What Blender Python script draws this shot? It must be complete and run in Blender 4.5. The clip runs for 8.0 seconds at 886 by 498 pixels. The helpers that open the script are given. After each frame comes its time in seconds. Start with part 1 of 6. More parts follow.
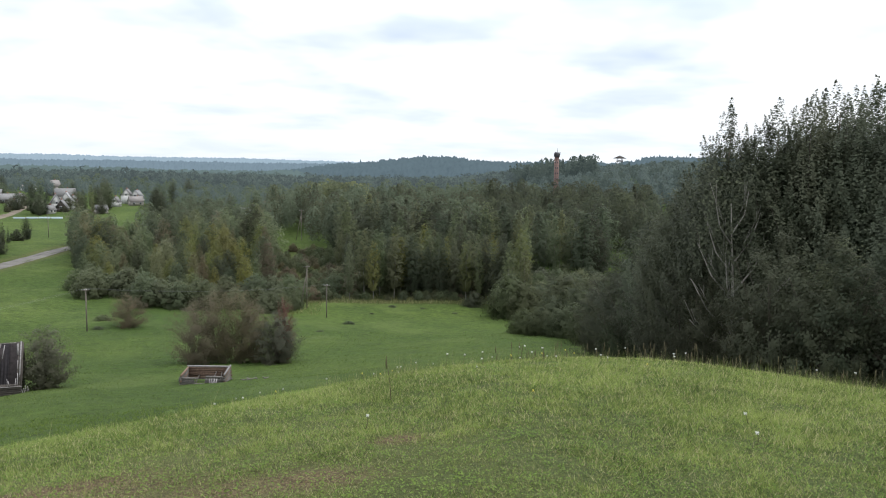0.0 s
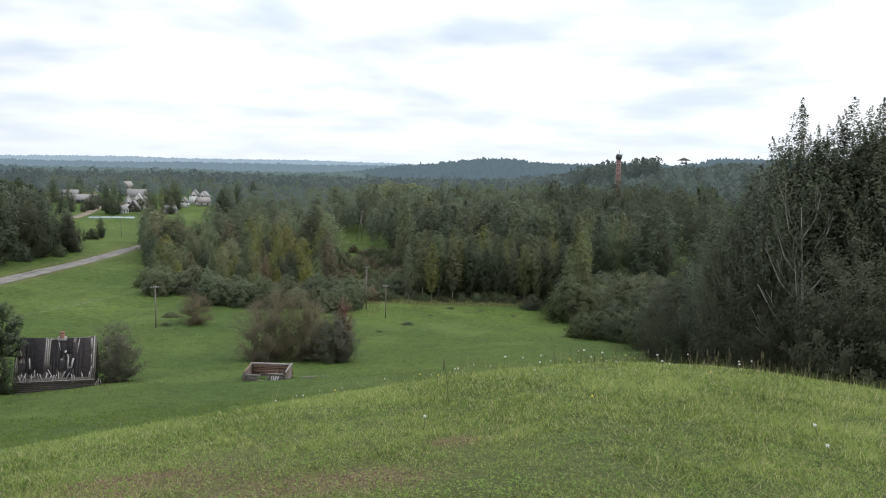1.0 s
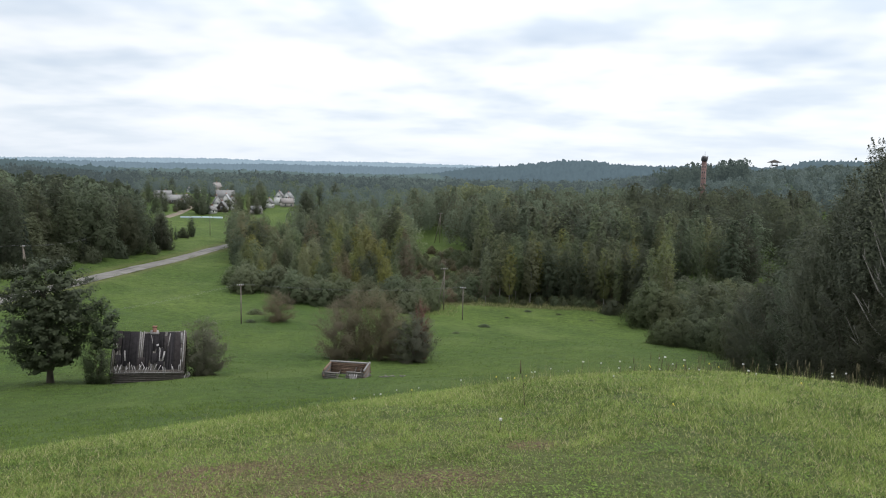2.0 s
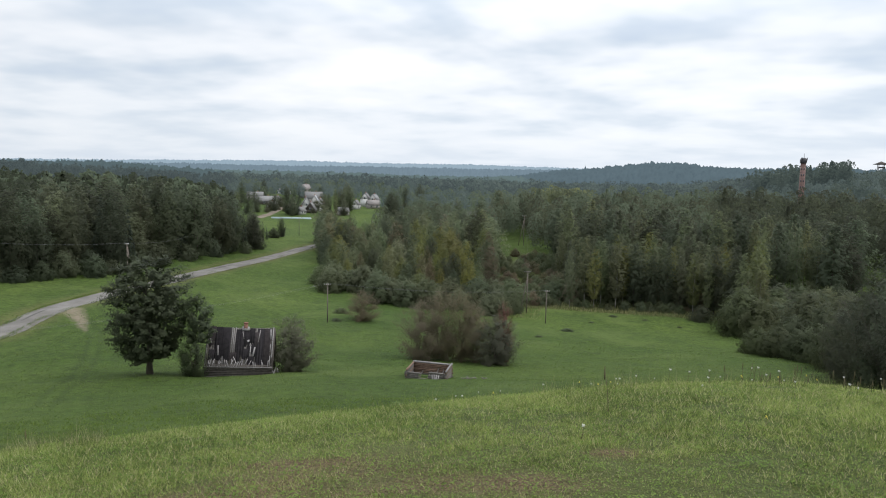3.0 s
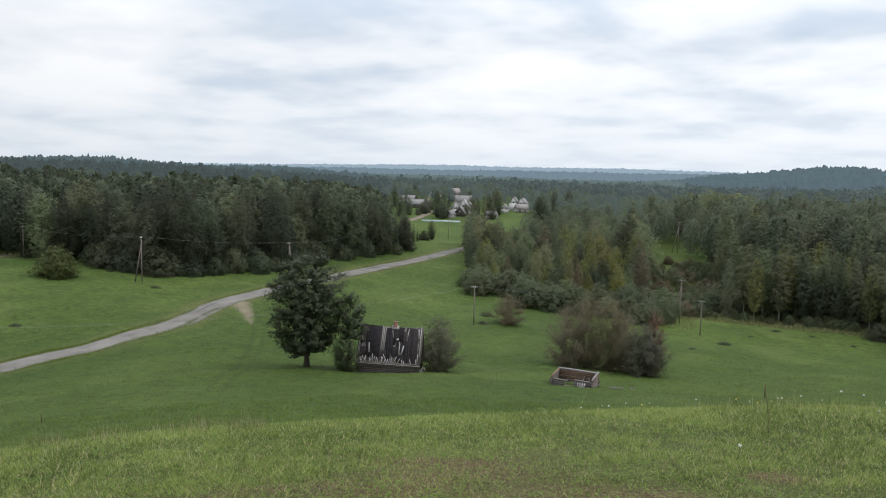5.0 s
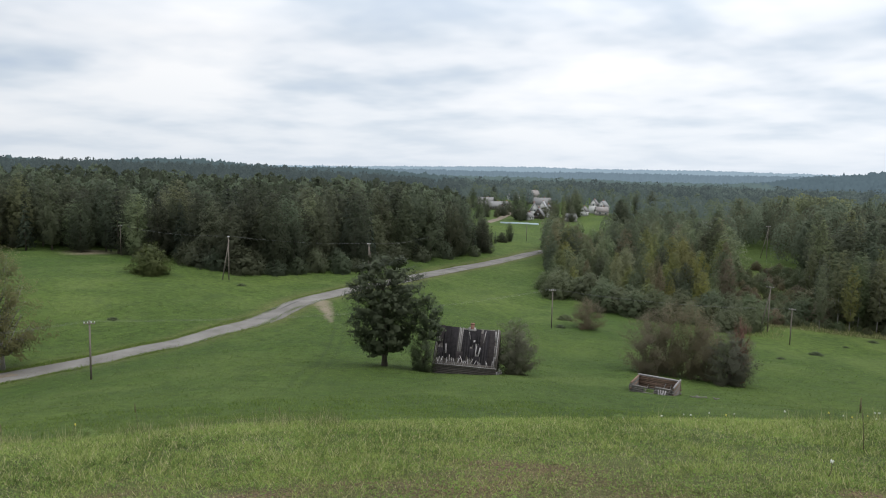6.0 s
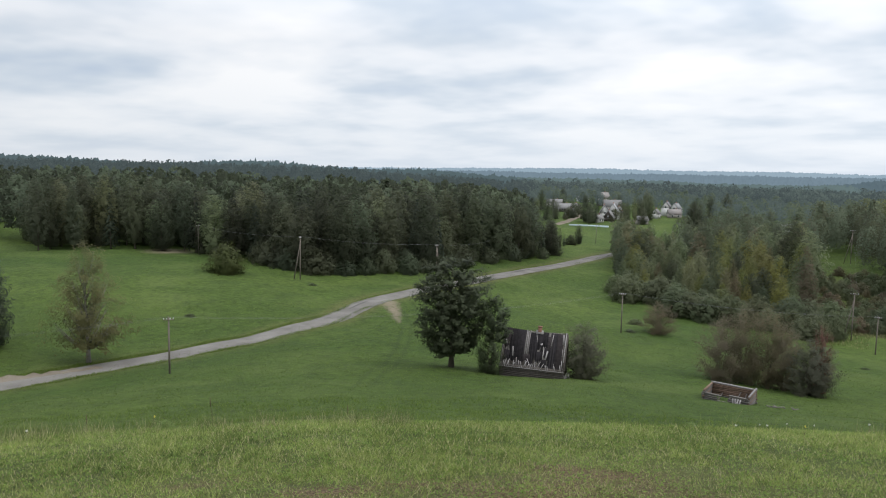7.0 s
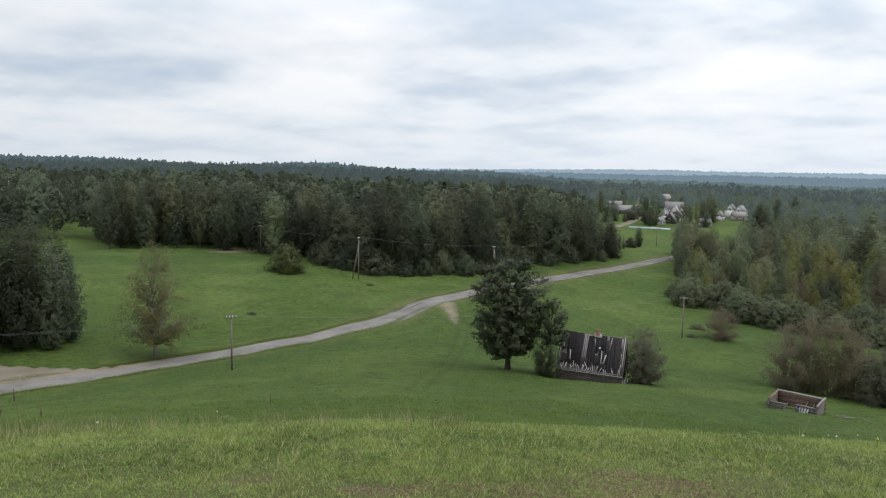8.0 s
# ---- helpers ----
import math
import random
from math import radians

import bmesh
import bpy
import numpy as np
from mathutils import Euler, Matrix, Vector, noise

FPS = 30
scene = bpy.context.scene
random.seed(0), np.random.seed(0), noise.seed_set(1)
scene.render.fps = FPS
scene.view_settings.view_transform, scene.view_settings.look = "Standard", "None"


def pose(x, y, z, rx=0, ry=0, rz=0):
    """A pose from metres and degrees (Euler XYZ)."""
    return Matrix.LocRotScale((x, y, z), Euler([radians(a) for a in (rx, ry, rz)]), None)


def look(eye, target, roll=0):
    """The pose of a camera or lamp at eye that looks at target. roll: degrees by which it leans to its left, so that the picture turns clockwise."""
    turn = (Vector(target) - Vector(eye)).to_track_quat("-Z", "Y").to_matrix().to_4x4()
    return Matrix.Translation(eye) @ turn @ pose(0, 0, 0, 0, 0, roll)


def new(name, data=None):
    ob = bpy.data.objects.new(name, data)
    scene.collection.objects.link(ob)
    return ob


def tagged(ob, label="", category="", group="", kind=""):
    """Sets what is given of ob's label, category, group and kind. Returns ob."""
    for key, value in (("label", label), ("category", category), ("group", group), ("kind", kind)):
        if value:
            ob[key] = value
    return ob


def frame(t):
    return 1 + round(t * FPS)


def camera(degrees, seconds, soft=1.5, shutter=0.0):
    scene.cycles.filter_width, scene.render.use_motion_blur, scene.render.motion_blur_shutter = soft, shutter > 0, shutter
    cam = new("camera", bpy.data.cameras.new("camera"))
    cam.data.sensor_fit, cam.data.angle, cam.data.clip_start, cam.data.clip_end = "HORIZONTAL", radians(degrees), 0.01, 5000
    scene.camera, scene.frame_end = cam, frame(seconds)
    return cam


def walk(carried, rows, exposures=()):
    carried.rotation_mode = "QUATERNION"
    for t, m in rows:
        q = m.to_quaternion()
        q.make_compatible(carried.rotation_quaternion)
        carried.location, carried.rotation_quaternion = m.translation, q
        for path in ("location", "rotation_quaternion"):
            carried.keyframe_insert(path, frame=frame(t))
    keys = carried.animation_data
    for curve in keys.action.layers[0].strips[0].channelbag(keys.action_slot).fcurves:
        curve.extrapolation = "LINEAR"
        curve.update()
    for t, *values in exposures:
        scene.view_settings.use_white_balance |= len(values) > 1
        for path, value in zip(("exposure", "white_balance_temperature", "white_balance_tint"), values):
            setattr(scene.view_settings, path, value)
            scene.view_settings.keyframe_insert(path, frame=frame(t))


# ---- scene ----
from functools import lru_cache

cam = camera(61.8, 8.0, soft=1.05)
EYE = 1.65


def turn(t, yaw, pitch, lean):
    """The tripod head at t seconds: it stands still and only pans."""
    return (t, pose(0, 0, EYE, 0, 0, yaw) @ pose(0, 0, 0, 90 + pitch) @ pose(0, 0, 0, 0, 0, lean))


walk(cam, [
    turn(0.0, 0.00, -6.65, 1.06), turn(0.5, 2.01, -6.62, 1.08), turn(1.0, 4.58, -6.58, 1.10),
    turn(2.5, 13.89, -6.52, 1.11), turn(3.0, 17.13, -6.49, 1.10), turn(3.5, 20.08, -6.47, 1.08),
    turn(4.0, 22.77, -6.43, 1.07), turn(4.5, 25.58, -6.41, 1.08), turn(6.0, 34.64, -6.35, 1.08),
    turn(6.5, 37.41, -6.34, 1.05), turn(7.0, 39.91, -6.31, 1.00), turn(7.5, 42.07, -6.30, 0.98),
    turn(8.0, 44.36, -6.28, 0.96)],
    exposures=[(0.0, 0.28), (1.0, 0.24), (2.5, 0.12), (3.5, 0.04), (4.5, 0.05), (6.0, 0.04), (8.0, 0.03)])

# ---- light ----
SUN_UP, SUN_SIDE, VEIL = 52.0, 72.0, 12.0
sun = new("sun", bpy.data.lights.new("sun", "SUN"))
sun.data.energy, sun.data.angle, sun.data.color = 1.5, radians(22), (1.0, 0.96, 0.9)
sun.matrix_world = look((0, 0, 0), (math.sin(radians(SUN_SIDE)) * -1, -math.cos(radians(SUN_SIDE)), -math.tan(radians(SUN_UP))))
sun.location = (0, 0, 200)


class Nodes:
    """A small helper to wire a node tree."""

    def __init__(self, tree):
        self.tree = tree
        tree.nodes.clear()

    def add(self, kind, ins=None, **props):
        n = self.tree.nodes.new(kind)
        for k, v in props.items():
            setattr(n, k, v)
        for k, v in (ins or {}).items():
            if isinstance(v, tuple) and len(v) == 2 and hasattr(v[0], "outputs"):
                self.tree.links.new(v[0].outputs[v[1]], n.inputs[k])
            elif hasattr(v, "outputs"):
                self.tree.links.new(v.outputs[0], n.inputs[k])
            else:
                n.inputs[k].default_value = v
        return n

    def maths(self, op, a, b=0.0, c=0.0, clamp=False):
        return self.add("ShaderNodeMath", {0: a, 1: b, 2: c}, operation=op, use_clamp=clamp)

    def mix(self, f, a, b, blend="MIX"):
        n = self.tree.nodes.new("ShaderNodeMix")
        n.data_type, n.blend_type = "RGBA", blend
        for i, v in ((0, f), (6, a), (7, b)):
            if isinstance(v, tuple) and len(v) == 2 and hasattr(v[0], "outputs"):
                self.tree.links.new(v[0].outputs[v[1]], n.inputs[i])
            elif hasattr(v, "outputs"):
                self.tree.links.new(v.outputs[2 if v.bl_idname == "ShaderNodeMix" else 0], n.inputs[i])
            else:
                n.inputs[i].default_value = v if i == 0 else (*v, 1)
        return n

    def noise(self, where, scale, detail=4, rough=0.55, distort=0.0):
        ins = {"Scale": scale, "Detail": detail, "Roughness": rough, "Distortion": distort}
        if where is not None:
            ins["Vector"] = where
        return self.add("ShaderNodeTexNoise", ins)

    def ramp(self, fac, stops):
        n = self.add("ShaderNodeValToRGB", {0: fac})
        cr = n.color_ramp
        while len(cr.elements) < len(stops):
            cr.elements.new(0.5)
        for e, (p, c) in zip(cr.elements, stops):
            e.position, e.color = p, (*c, 1) if not isinstance(c, float) else (c, c, c, 1)
        return n


def build_world():
    world = bpy.data.worlds.new("overcast_sky")
    world.use_nodes = True
    scene.world = world
    k = Nodes(world.node_tree)
    tc = k.add("ShaderNodeTexCoord")
    xyz = k.add("ShaderNodeSeparateXYZ", {0: (tc, 0)})
    up = k.maths("MAXIMUM", (xyz, 2), 0.0)
    den = k.maths("ADD", up, 0.16)
    px = k.maths("DIVIDE", (xyz, 0), den)
    py = k.maths("DIVIDE", (xyz, 1), den)
    flat = k.add("ShaderNodeCombineXYZ", {0: px, 1: py, 2: 0.0})
    big = k.noise(flat, 0.75, 4, 0.5, 0.25)
    small = k.noise(flat, 1.9, 3, 0.5)
    both = k.maths("MULTIPLY_ADD", (small, 0), 0.35, k.maths("MULTIPLY", (big, 0), 0.65))
    cloud = k.ramp(both, [(0.34, (0.55, 0.65, 0.80)), (0.43, (0.70, 0.78, 0.88)), (0.51, (0.91, 0.95, 1.01)), (0.60, (1.05, 1.06, 1.085))])
    low = k.maths("SUBTRACT", 1.0, k.maths("MULTIPLY", up, 9.0, clamp=True), clamp=True)
    hazy = k.mix(k.maths("MULTIPLY", low, 0.7), cloud, (0.79, 0.86, 0.95))
    dome = k.maths("MULTIPLY_ADD", k.maths("MAXIMUM", k.maths("SUBTRACT", up, 0.16), 0.0), 2.0, 1.0)
    side = k.maths("ADD", k.maths("MULTIPLY", (xyz, 0), math.sin(radians(VEIL))), k.maths("MULTIPLY", (xyz, 1), math.cos(radians(VEIL))))
    glow = k.maths("MULTIPLY_ADD", k.maths("MAXIMUM", side, 0.0), 0.17, 0.85)
    dome = k.maths("MULTIPLY", dome, glow)
    scaled = k.mix(1.0, hazy, k.add("ShaderNodeCombineXYZ", {0: dome, 1: dome, 2: dome}), "MULTIPLY")
    sky = k.add("ShaderNodeTexSky", sky_type="NISHITA", sun_disc=False, sun_elevation=radians(SUN_UP), sun_rotation=radians(SUN_SIDE))
    blue = k.mix(1.0, sky, (0.09, 0.09, 0.09), "MULTIPLY")
    both_sky = k.mix(0.93, blue, scaled)
    bg = k.add("ShaderNodeBackground", {"Color": (both_sky, 2), "Strength": 1.0})
    k.add("ShaderNodeOutputWorld", {0: bg})


build_world()


# ---- materials ----
def material(name):
    m = bpy.data.materials.new(name)
    m.use_nodes = True
    return m, Nodes(m.node_tree)


def finish(k, colour, rough=0.8, bump=None, bump_depth=0.02, spec=0.3, metal=0.0, translucent=0.0):
    ins = {"Base Color": (colour, 2) if hasattr(colour, "bl_idname") and colour.bl_idname == "ShaderNodeMix" else colour,
           "Roughness": rough, "Specular IOR Level": spec, "Metallic": metal}
    if bump is not None:
        ins["Normal"] = k.add("ShaderNodeBump", {"Height": bump, "Strength": 1.0, "Distance": bump_depth})
    bsdf = k.add("ShaderNodeBsdfPrincipled", ins)
    if translucent:
        tl = k.add("ShaderNodeBsdfTranslucent", {"Color": ins["Base Color"]})
        bsdf = k.add("ShaderNodeMixShader", {0: translucent, 1: bsdf, 2: tl})
    k.add("ShaderNodeOutputMaterial", {0: bsdf})


def foliage(name, dark, light, through_light=0.3, vary=1.0, speckle=0.45, blotch=0.9):
    """Leaves: each leaf and each tree differs a little in colour."""
    m, k = material(name)
    geo = k.add("ShaderNodeNewGeometry")
    ob = k.add("ShaderNodeObjectInfo")
    tc = k.add("ShaderNodeTexCoord")
    patch = k.noise((tc, 3), 0.45, 3)
    f = k.maths("MULTIPLY_ADD", (geo, "Random Per Island"), speckle, k.maths("MULTIPLY_ADD", (patch, 0), blotch, 0.495 - blotch / 2 - speckle / 2), clamp=True)
    c = k.mix(f, dark, light)
    h = k.add("ShaderNodeHueSaturation", {"Hue": k.maths("MULTIPLY_ADD", (ob, "Random"), 0.05 * vary, 0.5 - 0.025 * vary),
                                          "Saturation": k.maths("MULTIPLY_ADD", k.maths("FRACT", k.maths("MULTIPLY", (ob, "Random"), 7.0)), -0.2, 1.12),
                                          "Value": k.maths("MULTIPLY_ADD", k.maths("FRACT", k.maths("MULTIPLY", (ob, "Random"), 13.0)), 0.4 * vary, 1.0 - 0.2 * vary), "Color": (c, 2)})
    finish(k, h, 0.65, translucent=through_light, spec=0.2)
    return m


def rough_surface(name, dark, light, scale=3.0, rough=0.85, bump_depth=0.01, stretch=(1, 1, 1), per_piece=0.4, spec=0.3):
    """Wood, bark, plaster, stone: two scales of grain, a little different from piece to piece."""
    m, k = material(name)
    tc = k.add("ShaderNodeTexCoord")
    ob = k.add("ShaderNodeObjectInfo")
    geo = k.add("ShaderNodeNewGeometry")
    at = k.add("ShaderNodeMapping", {0: (tc, 3), 3: stretch})
    n1, n2 = k.noise(at, scale, 5, 0.6), k.noise(at, scale * 6, 3, 0.6)
    f = k.maths("MULTIPLY_ADD", (n2, 0), 0.5, k.maths("MULTIPLY_ADD", (n1, 0), 1.4, -0.45), clamp=True)
    c = k.mix(f, dark, light)
    both = k.maths("ADD", (ob, "Random"), (geo, "Random Per Island"))
    v = k.maths("MULTIPLY_ADD", both, per_piece, 1.0 - per_piece)
    h = k.add("ShaderNodeHueSaturation", {"Value": v, "Color": (c, 2)})
    finish(k, h, rough, (n2, 0), bump_depth, spec)
    return m


LEAF_DARK = foliage("leaf_dark_green", (0.051, 0.059, 0.037), (0.086, 0.096, 0.061), 0.65, 1.1, 0.1, 0.4)
LEAF_POPLAR = foliage("leaf_poplar", (0.070, 0.082, 0.052), (0.122, 0.136, 0.088), 0.4, 0.8, 0.12, 0.5)
LEAF_LINDEN = foliage("leaf_linden", (0.024, 0.034, 0.016), (0.064, 0.082, 0.040), 0.25, 0.6, 0.25)
# Leaf colours of the mid-distance woods, lightened to stand in for haze.
WOOD_DARK = foliage("leaf_dark_hazed", (0.084, 0.099, 0.062), (0.130, 0.149, 0.093), 0.65, 1.2, 0.1, 0.4)
WOOD_MID = foliage("leaf_green_hazed", (0.130, 0.150, 0.082), (0.194, 0.216, 0.120), 0.6, 1.2, 0.1, 0.4)
WOOD_OLIVE = foliage("leaf_yellowing_hazed", (0.150, 0.160, 0.060), (0.222, 0.230, 0.086), 0.6, 0.9, 0.1, 0.4)
WOOD_BROWN = foliage("leaf_brown_hazed", (0.140, 0.124, 0.078), (0.196, 0.174, 0.110), 0.6, 1.2, 0.1, 0.4)
LEAF_MID = foliage("leaf_green", (0.064, 0.068, 0.044), (0.124, 0.130, 0.082), 0.6, 1.0, 0.2)
LEAF_OLIVE = foliage("leaf_olive_green", (0.054, 0.066, 0.026), (0.116, 0.130, 0.052), 0.5, 0.3, 0.2)
LEAF_BROWN = foliage("leaf_brownish", (0.112, 0.098, 0.066), (0.204, 0.176, 0.114), 0.6, 0.5, 0.15)
LEAF_WILLOW = foliage("leaf_grey_green", (0.074, 0.078, 0.054), (0.146, 0.148, 0.100), 0.55, 1.0, 0.2)
WOOD_SALLOW = foliage("leaf_sallow", (0.096, 0.114, 0.062), (0.150, 0.172, 0.096), 0.6, 1.0, 0.1, 0.4)
LEAF_OSIER = foliage("leaf_osier", (0.052, 0.066, 0.034), (0.108, 0.126, 0.064), 0.5, 1.0, 0.2)
LEAF_BLUE = foliage("needle_blue_green", (0.040, 0.052, 0.036), (0.076, 0.092, 0.062), 0.5, 1.0, 0.15)
LEAF_RED = foliage("leaf_rust_red", (0.085, 0.048, 0.030), (0.155, 0.085, 0.050))
BLADE_WEEPING = foliage("leaf_weeping_birch", (0.110, 0.112, 0.050), (0.210, 0.205, 0.096), 0.6, 0.3, 0.2)


def blade_material(name, dark, green, straw, share):
    """Grass: each blade has its own shade between dark, green and straw."""
    m, k = material(name)
    geo = k.add("ShaderNodeNewGeometry")
    tc = k.add("ShaderNodeTexCoord")
    patch = k.noise((tc, 3), 0.7, 5, 0.65)
    own = k.add("ShaderNodeMath", {0: (geo, "Random Per Island"), 1: 1.7}, operation="POWER")
    tuft = k.noise((tc, 3), 11.0, 4, 0.75)
    f = k.maths("MULTIPLY_ADD", own, 0.6, k.maths("MULTIPLY_ADD", (patch, 0), 1.3, -0.62), clamp=True)
    f = k.maths("MULTIPLY_ADD", k.ramp(tuft, [(0.38, 0.0), (0.62, 1.0)]), 0.5, k.maths("SUBTRACT", f, 0.15), clamp=True)
    c = k.mix(f, dark, green)
    pick = k.maths("FRACT", k.maths("MULTIPLY", (geo, "Random Per Island"), 37.0))
    c = k.mix(k.maths("LESS_THAN", pick, share), c, straw)
    finish(k, c, 0.6, translucent=0.5, spec=0.2)
    return m


BLADE = blade_material("grass_blade", (0.042, 0.072, 0.014), (0.430, 0.515, 0.145), (0.52, 0.47, 0.26), 0.11)
BLADE_SEED = blade_material("seeding_grass_blade", (0.055, 0.070, 0.024), (0.280, 0.310, 0.120), (0.42, 0.38, 0.22), 0.25)
BLADE_DRY = blade_material("dry_grass_blade", (0.120, 0.105, 0.045), (0.420, 0.370, 0.190), (0.48, 0.43, 0.26), 0.2)
BARK = rough_surface("bark_grey_brown", (0.045, 0.038, 0.03), (0.14, 0.12, 0.095), 4, 0.95, 0.02, (1, 1, 0.25))
BARK_PALE = rough_surface("bark_pale", (0.14, 0.13, 0.115), (0.36, 0.34, 0.31), 4, 0.9, 0.01, (1, 1, 0.4))
BARK_TWIG = rough_surface("bark_cherry", (0.075, 0.062, 0.052), (0.17, 0.145, 0.12), 4, 0.95, 0.01, (1, 1, 0.25))
LOG = rough_surface("weathered_log", (0.046, 0.041, 0.038), (0.185, 0.170, 0.156), 5, 0.9, 0.01, (1, 1, 1))
PLANK = rough_surface("grey_plank", (0.10, 0.093, 0.090), (0.30, 0.285, 0.28), 5, 0.9, 0.006, (1, 1, 1), 0.35)
TAR = rough_surface("tar_paper", (0.012, 0.011, 0.012), (0.036, 0.032, 0.035), 2.5, 0.9, 0.006, (1, 1, 1), 0.45, 0.1)
TAR_FADED = rough_surface("faded_tar_paper", (0.020, 0.017, 0.018), (0.062, 0.053, 0.054), 2.5, 0.95, 0.006, (1, 1, 1), 0.35, 0.1)
BRICK = rough_surface("red_brick", (0.13, 0.064, 0.048), (0.24, 0.125, 0.092), 6, 0.9, 0.006)
POLE_WOOD = rough_surface("pole_wood", (0.085, 0.070, 0.058), (0.20, 0.175, 0.15), 5, 0.9, 0.006, (1, 1, 0.2))
PORCELAIN = rough_surface("white_porcelain", (0.42, 0.43, 0.44), (0.58, 0.59, 0.60), 5, 0.3, 0.001, spec=0.5)
WIRE = rough_surface("grey_wire", (0.12, 0.12, 0.13), (0.25, 0.25, 0.26), 5, 0.5, 0.001)
PLASTER = rough_surface("pale_plaster", (0.26, 0.24, 0.22), (0.42, 0.39, 0.36), 0.8, 0.9, 0.004)
WHITEWALL = rough_surface("white_wall", (0.44, 0.435, 0.425), (0.60, 0.595, 0.58), 0.8, 0.9, 0.004, per_piece=0.1)
ROOF_GREY = rough_surface("grey_roof", (0.10, 0.10, 0.10), (0.20, 0.195, 0.19), 1.0, 0.85, 0.01)
ROOF_PINK = rough_surface("pale_tile_roof", (0.16, 0.145, 0.138), (0.26, 0.24, 0.228), 1.0, 0.85, 0.01)
DARKWOOD = rough_surface("dark_timber", (0.035, 0.03, 0.027), (0.10, 0.088, 0.078), 3, 0.9, 0.006, (1, 1, 1))
PANE = rough_surface("window_pane", (0.03, 0.035, 0.04), (0.06, 0.07, 0.08), 1, 0.12, 0.0005, spec=0.6)
RUST = rough_surface("red_tower_paint", (0.150, 0.092, 0.082), (0.230, 0.150, 0.136), 0.8, 0.8, 0.004)
DARKMETAL = rough_surface("dark_metal", (0.03, 0.03, 0.035), (0.09, 0.09, 0.10), 1, 0.6, 0.004)
STRIPE = rough_surface("pale_blue_sheet", (0.17, 0.23, 0.25), (0.27, 0.33, 0.35), 1, 0.5, 0.002)
PETAL = rough_surface("white_petal", (0.50, 0.50, 0.46), (0.68, 0.68, 0.64), 30, 0.7, 0.001)
YELLOW = rough_surface("yellow_petal", (0.62, 0.50, 0.06), (0.75, 0.62, 0.12), 30, 0.7, 0.001)
STALK = rough_surface("brown_stalk", (0.045, 0.04, 0.02), (0.13, 0.11, 0.06), 30, 0.9, 0.001)


def meadow_material():
    """Mown and grazed grass with bare soil where the 'bare' mask says so and dry grass by 'dry'."""
    m, k = material("meadow")
    tc = k.add("ShaderNodeTexCoord")
    bare = k.add("ShaderNodeAttribute", attribute_name="bare")
    dry = k.add("ShaderNodeAttribute", attribute_name="dry")
    huge, big = k.noise((tc, 3), 0.02, 4, 0.6), k.noise((tc, 3), 0.16, 4, 0.6)
    mid, fine = k.noise((tc, 3), 1.3, 5, 0.7), k.noise((tc, 3), 14.0, 4, 0.7)
    f1 = k.ramp(huge, [(0.35, 0.0), (0.65, 1.0)])
    f2 = k.ramp(big, [(0.38, 0.0), (0.62, 1.0)])
    lush = k.mix((f1, 0), (0.038, 0.069, 0.013), (0.072, 0.106, 0.020))
    lush = k.mix(k.maths("MULTIPLY", (f2, 0), 0.55), lush, (0.034, 0.060, 0.012))
    f3 = k.ramp(mid, [(0.40, 0.0), (0.68, 1.0)])
    lush = k.mix(k.maths("MULTIPLY", (f3, 0), 0.35), lush, (0.066, 0.096, 0.018))
    f4 = k.ramp(fine, [(0.32, 0.6), (0.62, 1.2)])
    tuft = k.noise((tc, 3), 0.8, 6, 0.78)
    f5 = k.ramp(tuft, [(0.34, 0.52), (0.5, 0.96), (0.66, 1.3)])
    lush = k.mix(1.0, lush, (f5, 0), "MULTIPLY")
    lush = k.mix(1.0, lush, (f4, 0), "MULTIPLY")
    weedy = k.ramp(k.noise((tc, 3), 0.09, 5, 0.7, 0.6), [(0.54, 0.0), (0.66, 1.0)])
    lush = k.mix(k.maths("MULTIPLY", (weedy, 0), 0.35), lush, (0.030, 0.050, 0.016))
    sunny = k.ramp(k.noise((tc, 3), 0.055, 4, 0.65, 0.4), [(0.5, 0.0), (0.68, 1.0)])
    lush = k.mix(k.maths("MULTIPLY", (sunny, 0), 0.4), lush, (0.098, 0.130, 0.036))
    straw = k.mix((mid, 0), (0.072, 0.066, 0.029), (0.140, 0.136, 0.055))
    soil = k.mix((mid, 0), (0.045, 0.030, 0.018), (0.120, 0.086, 0.050))
    far_sand = k.add("ShaderNodeAttribute", attribute_name="sandy")
    soil = k.mix((far_sand, 2), soil, k.mix((fine, 0), (0.13, 0.105, 0.072), (0.24, 0.205, 0.15)))
    under = k.add("ShaderNodeAttribute", attribute_name="thatch")
    bits = k.ramp(k.noise((tc, 3), 60.0, 3, 0.7), [(0.40, 0.0), (0.62, 1.0)])
    lush = k.mix((under, 2), lush, k.mix((bits, 0), (0.030, 0.046, 0.014), (0.105, 0.118, 0.040)))
    soil = k.mix((under, 2), soil, k.mix((bits, 0), (0.036, 0.024, 0.014), (0.210, 0.158, 0.086)))
    worn = k.add("ShaderNodeAttribute", attribute_name="worn")
    lush = k.mix((worn, 2), lush, (0.022, 0.036, 0.010))
    c = k.mix(k.maths("MULTIPLY", (dry, 2), k.maths("MULTIPLY_ADD", (mid, 0), 1.6, -0.1, clamp=True), clamp=True), lush, straw)
    edge = k.maths("MULTIPLY_ADD", (bare, 2), 2.2, k.maths("MULTIPLY_ADD", (mid, 0), 1.4, -1.25), clamp=True)
    c = k.mix(edge, c, soil)
    h = k.maths("MULTIPLY_ADD", (mid, 0), 1.0, k.maths("MULTIPLY", (fine, 0), 0.25))
    finish(k, c, 0.95, h, 0.28, 0.15)
    return m


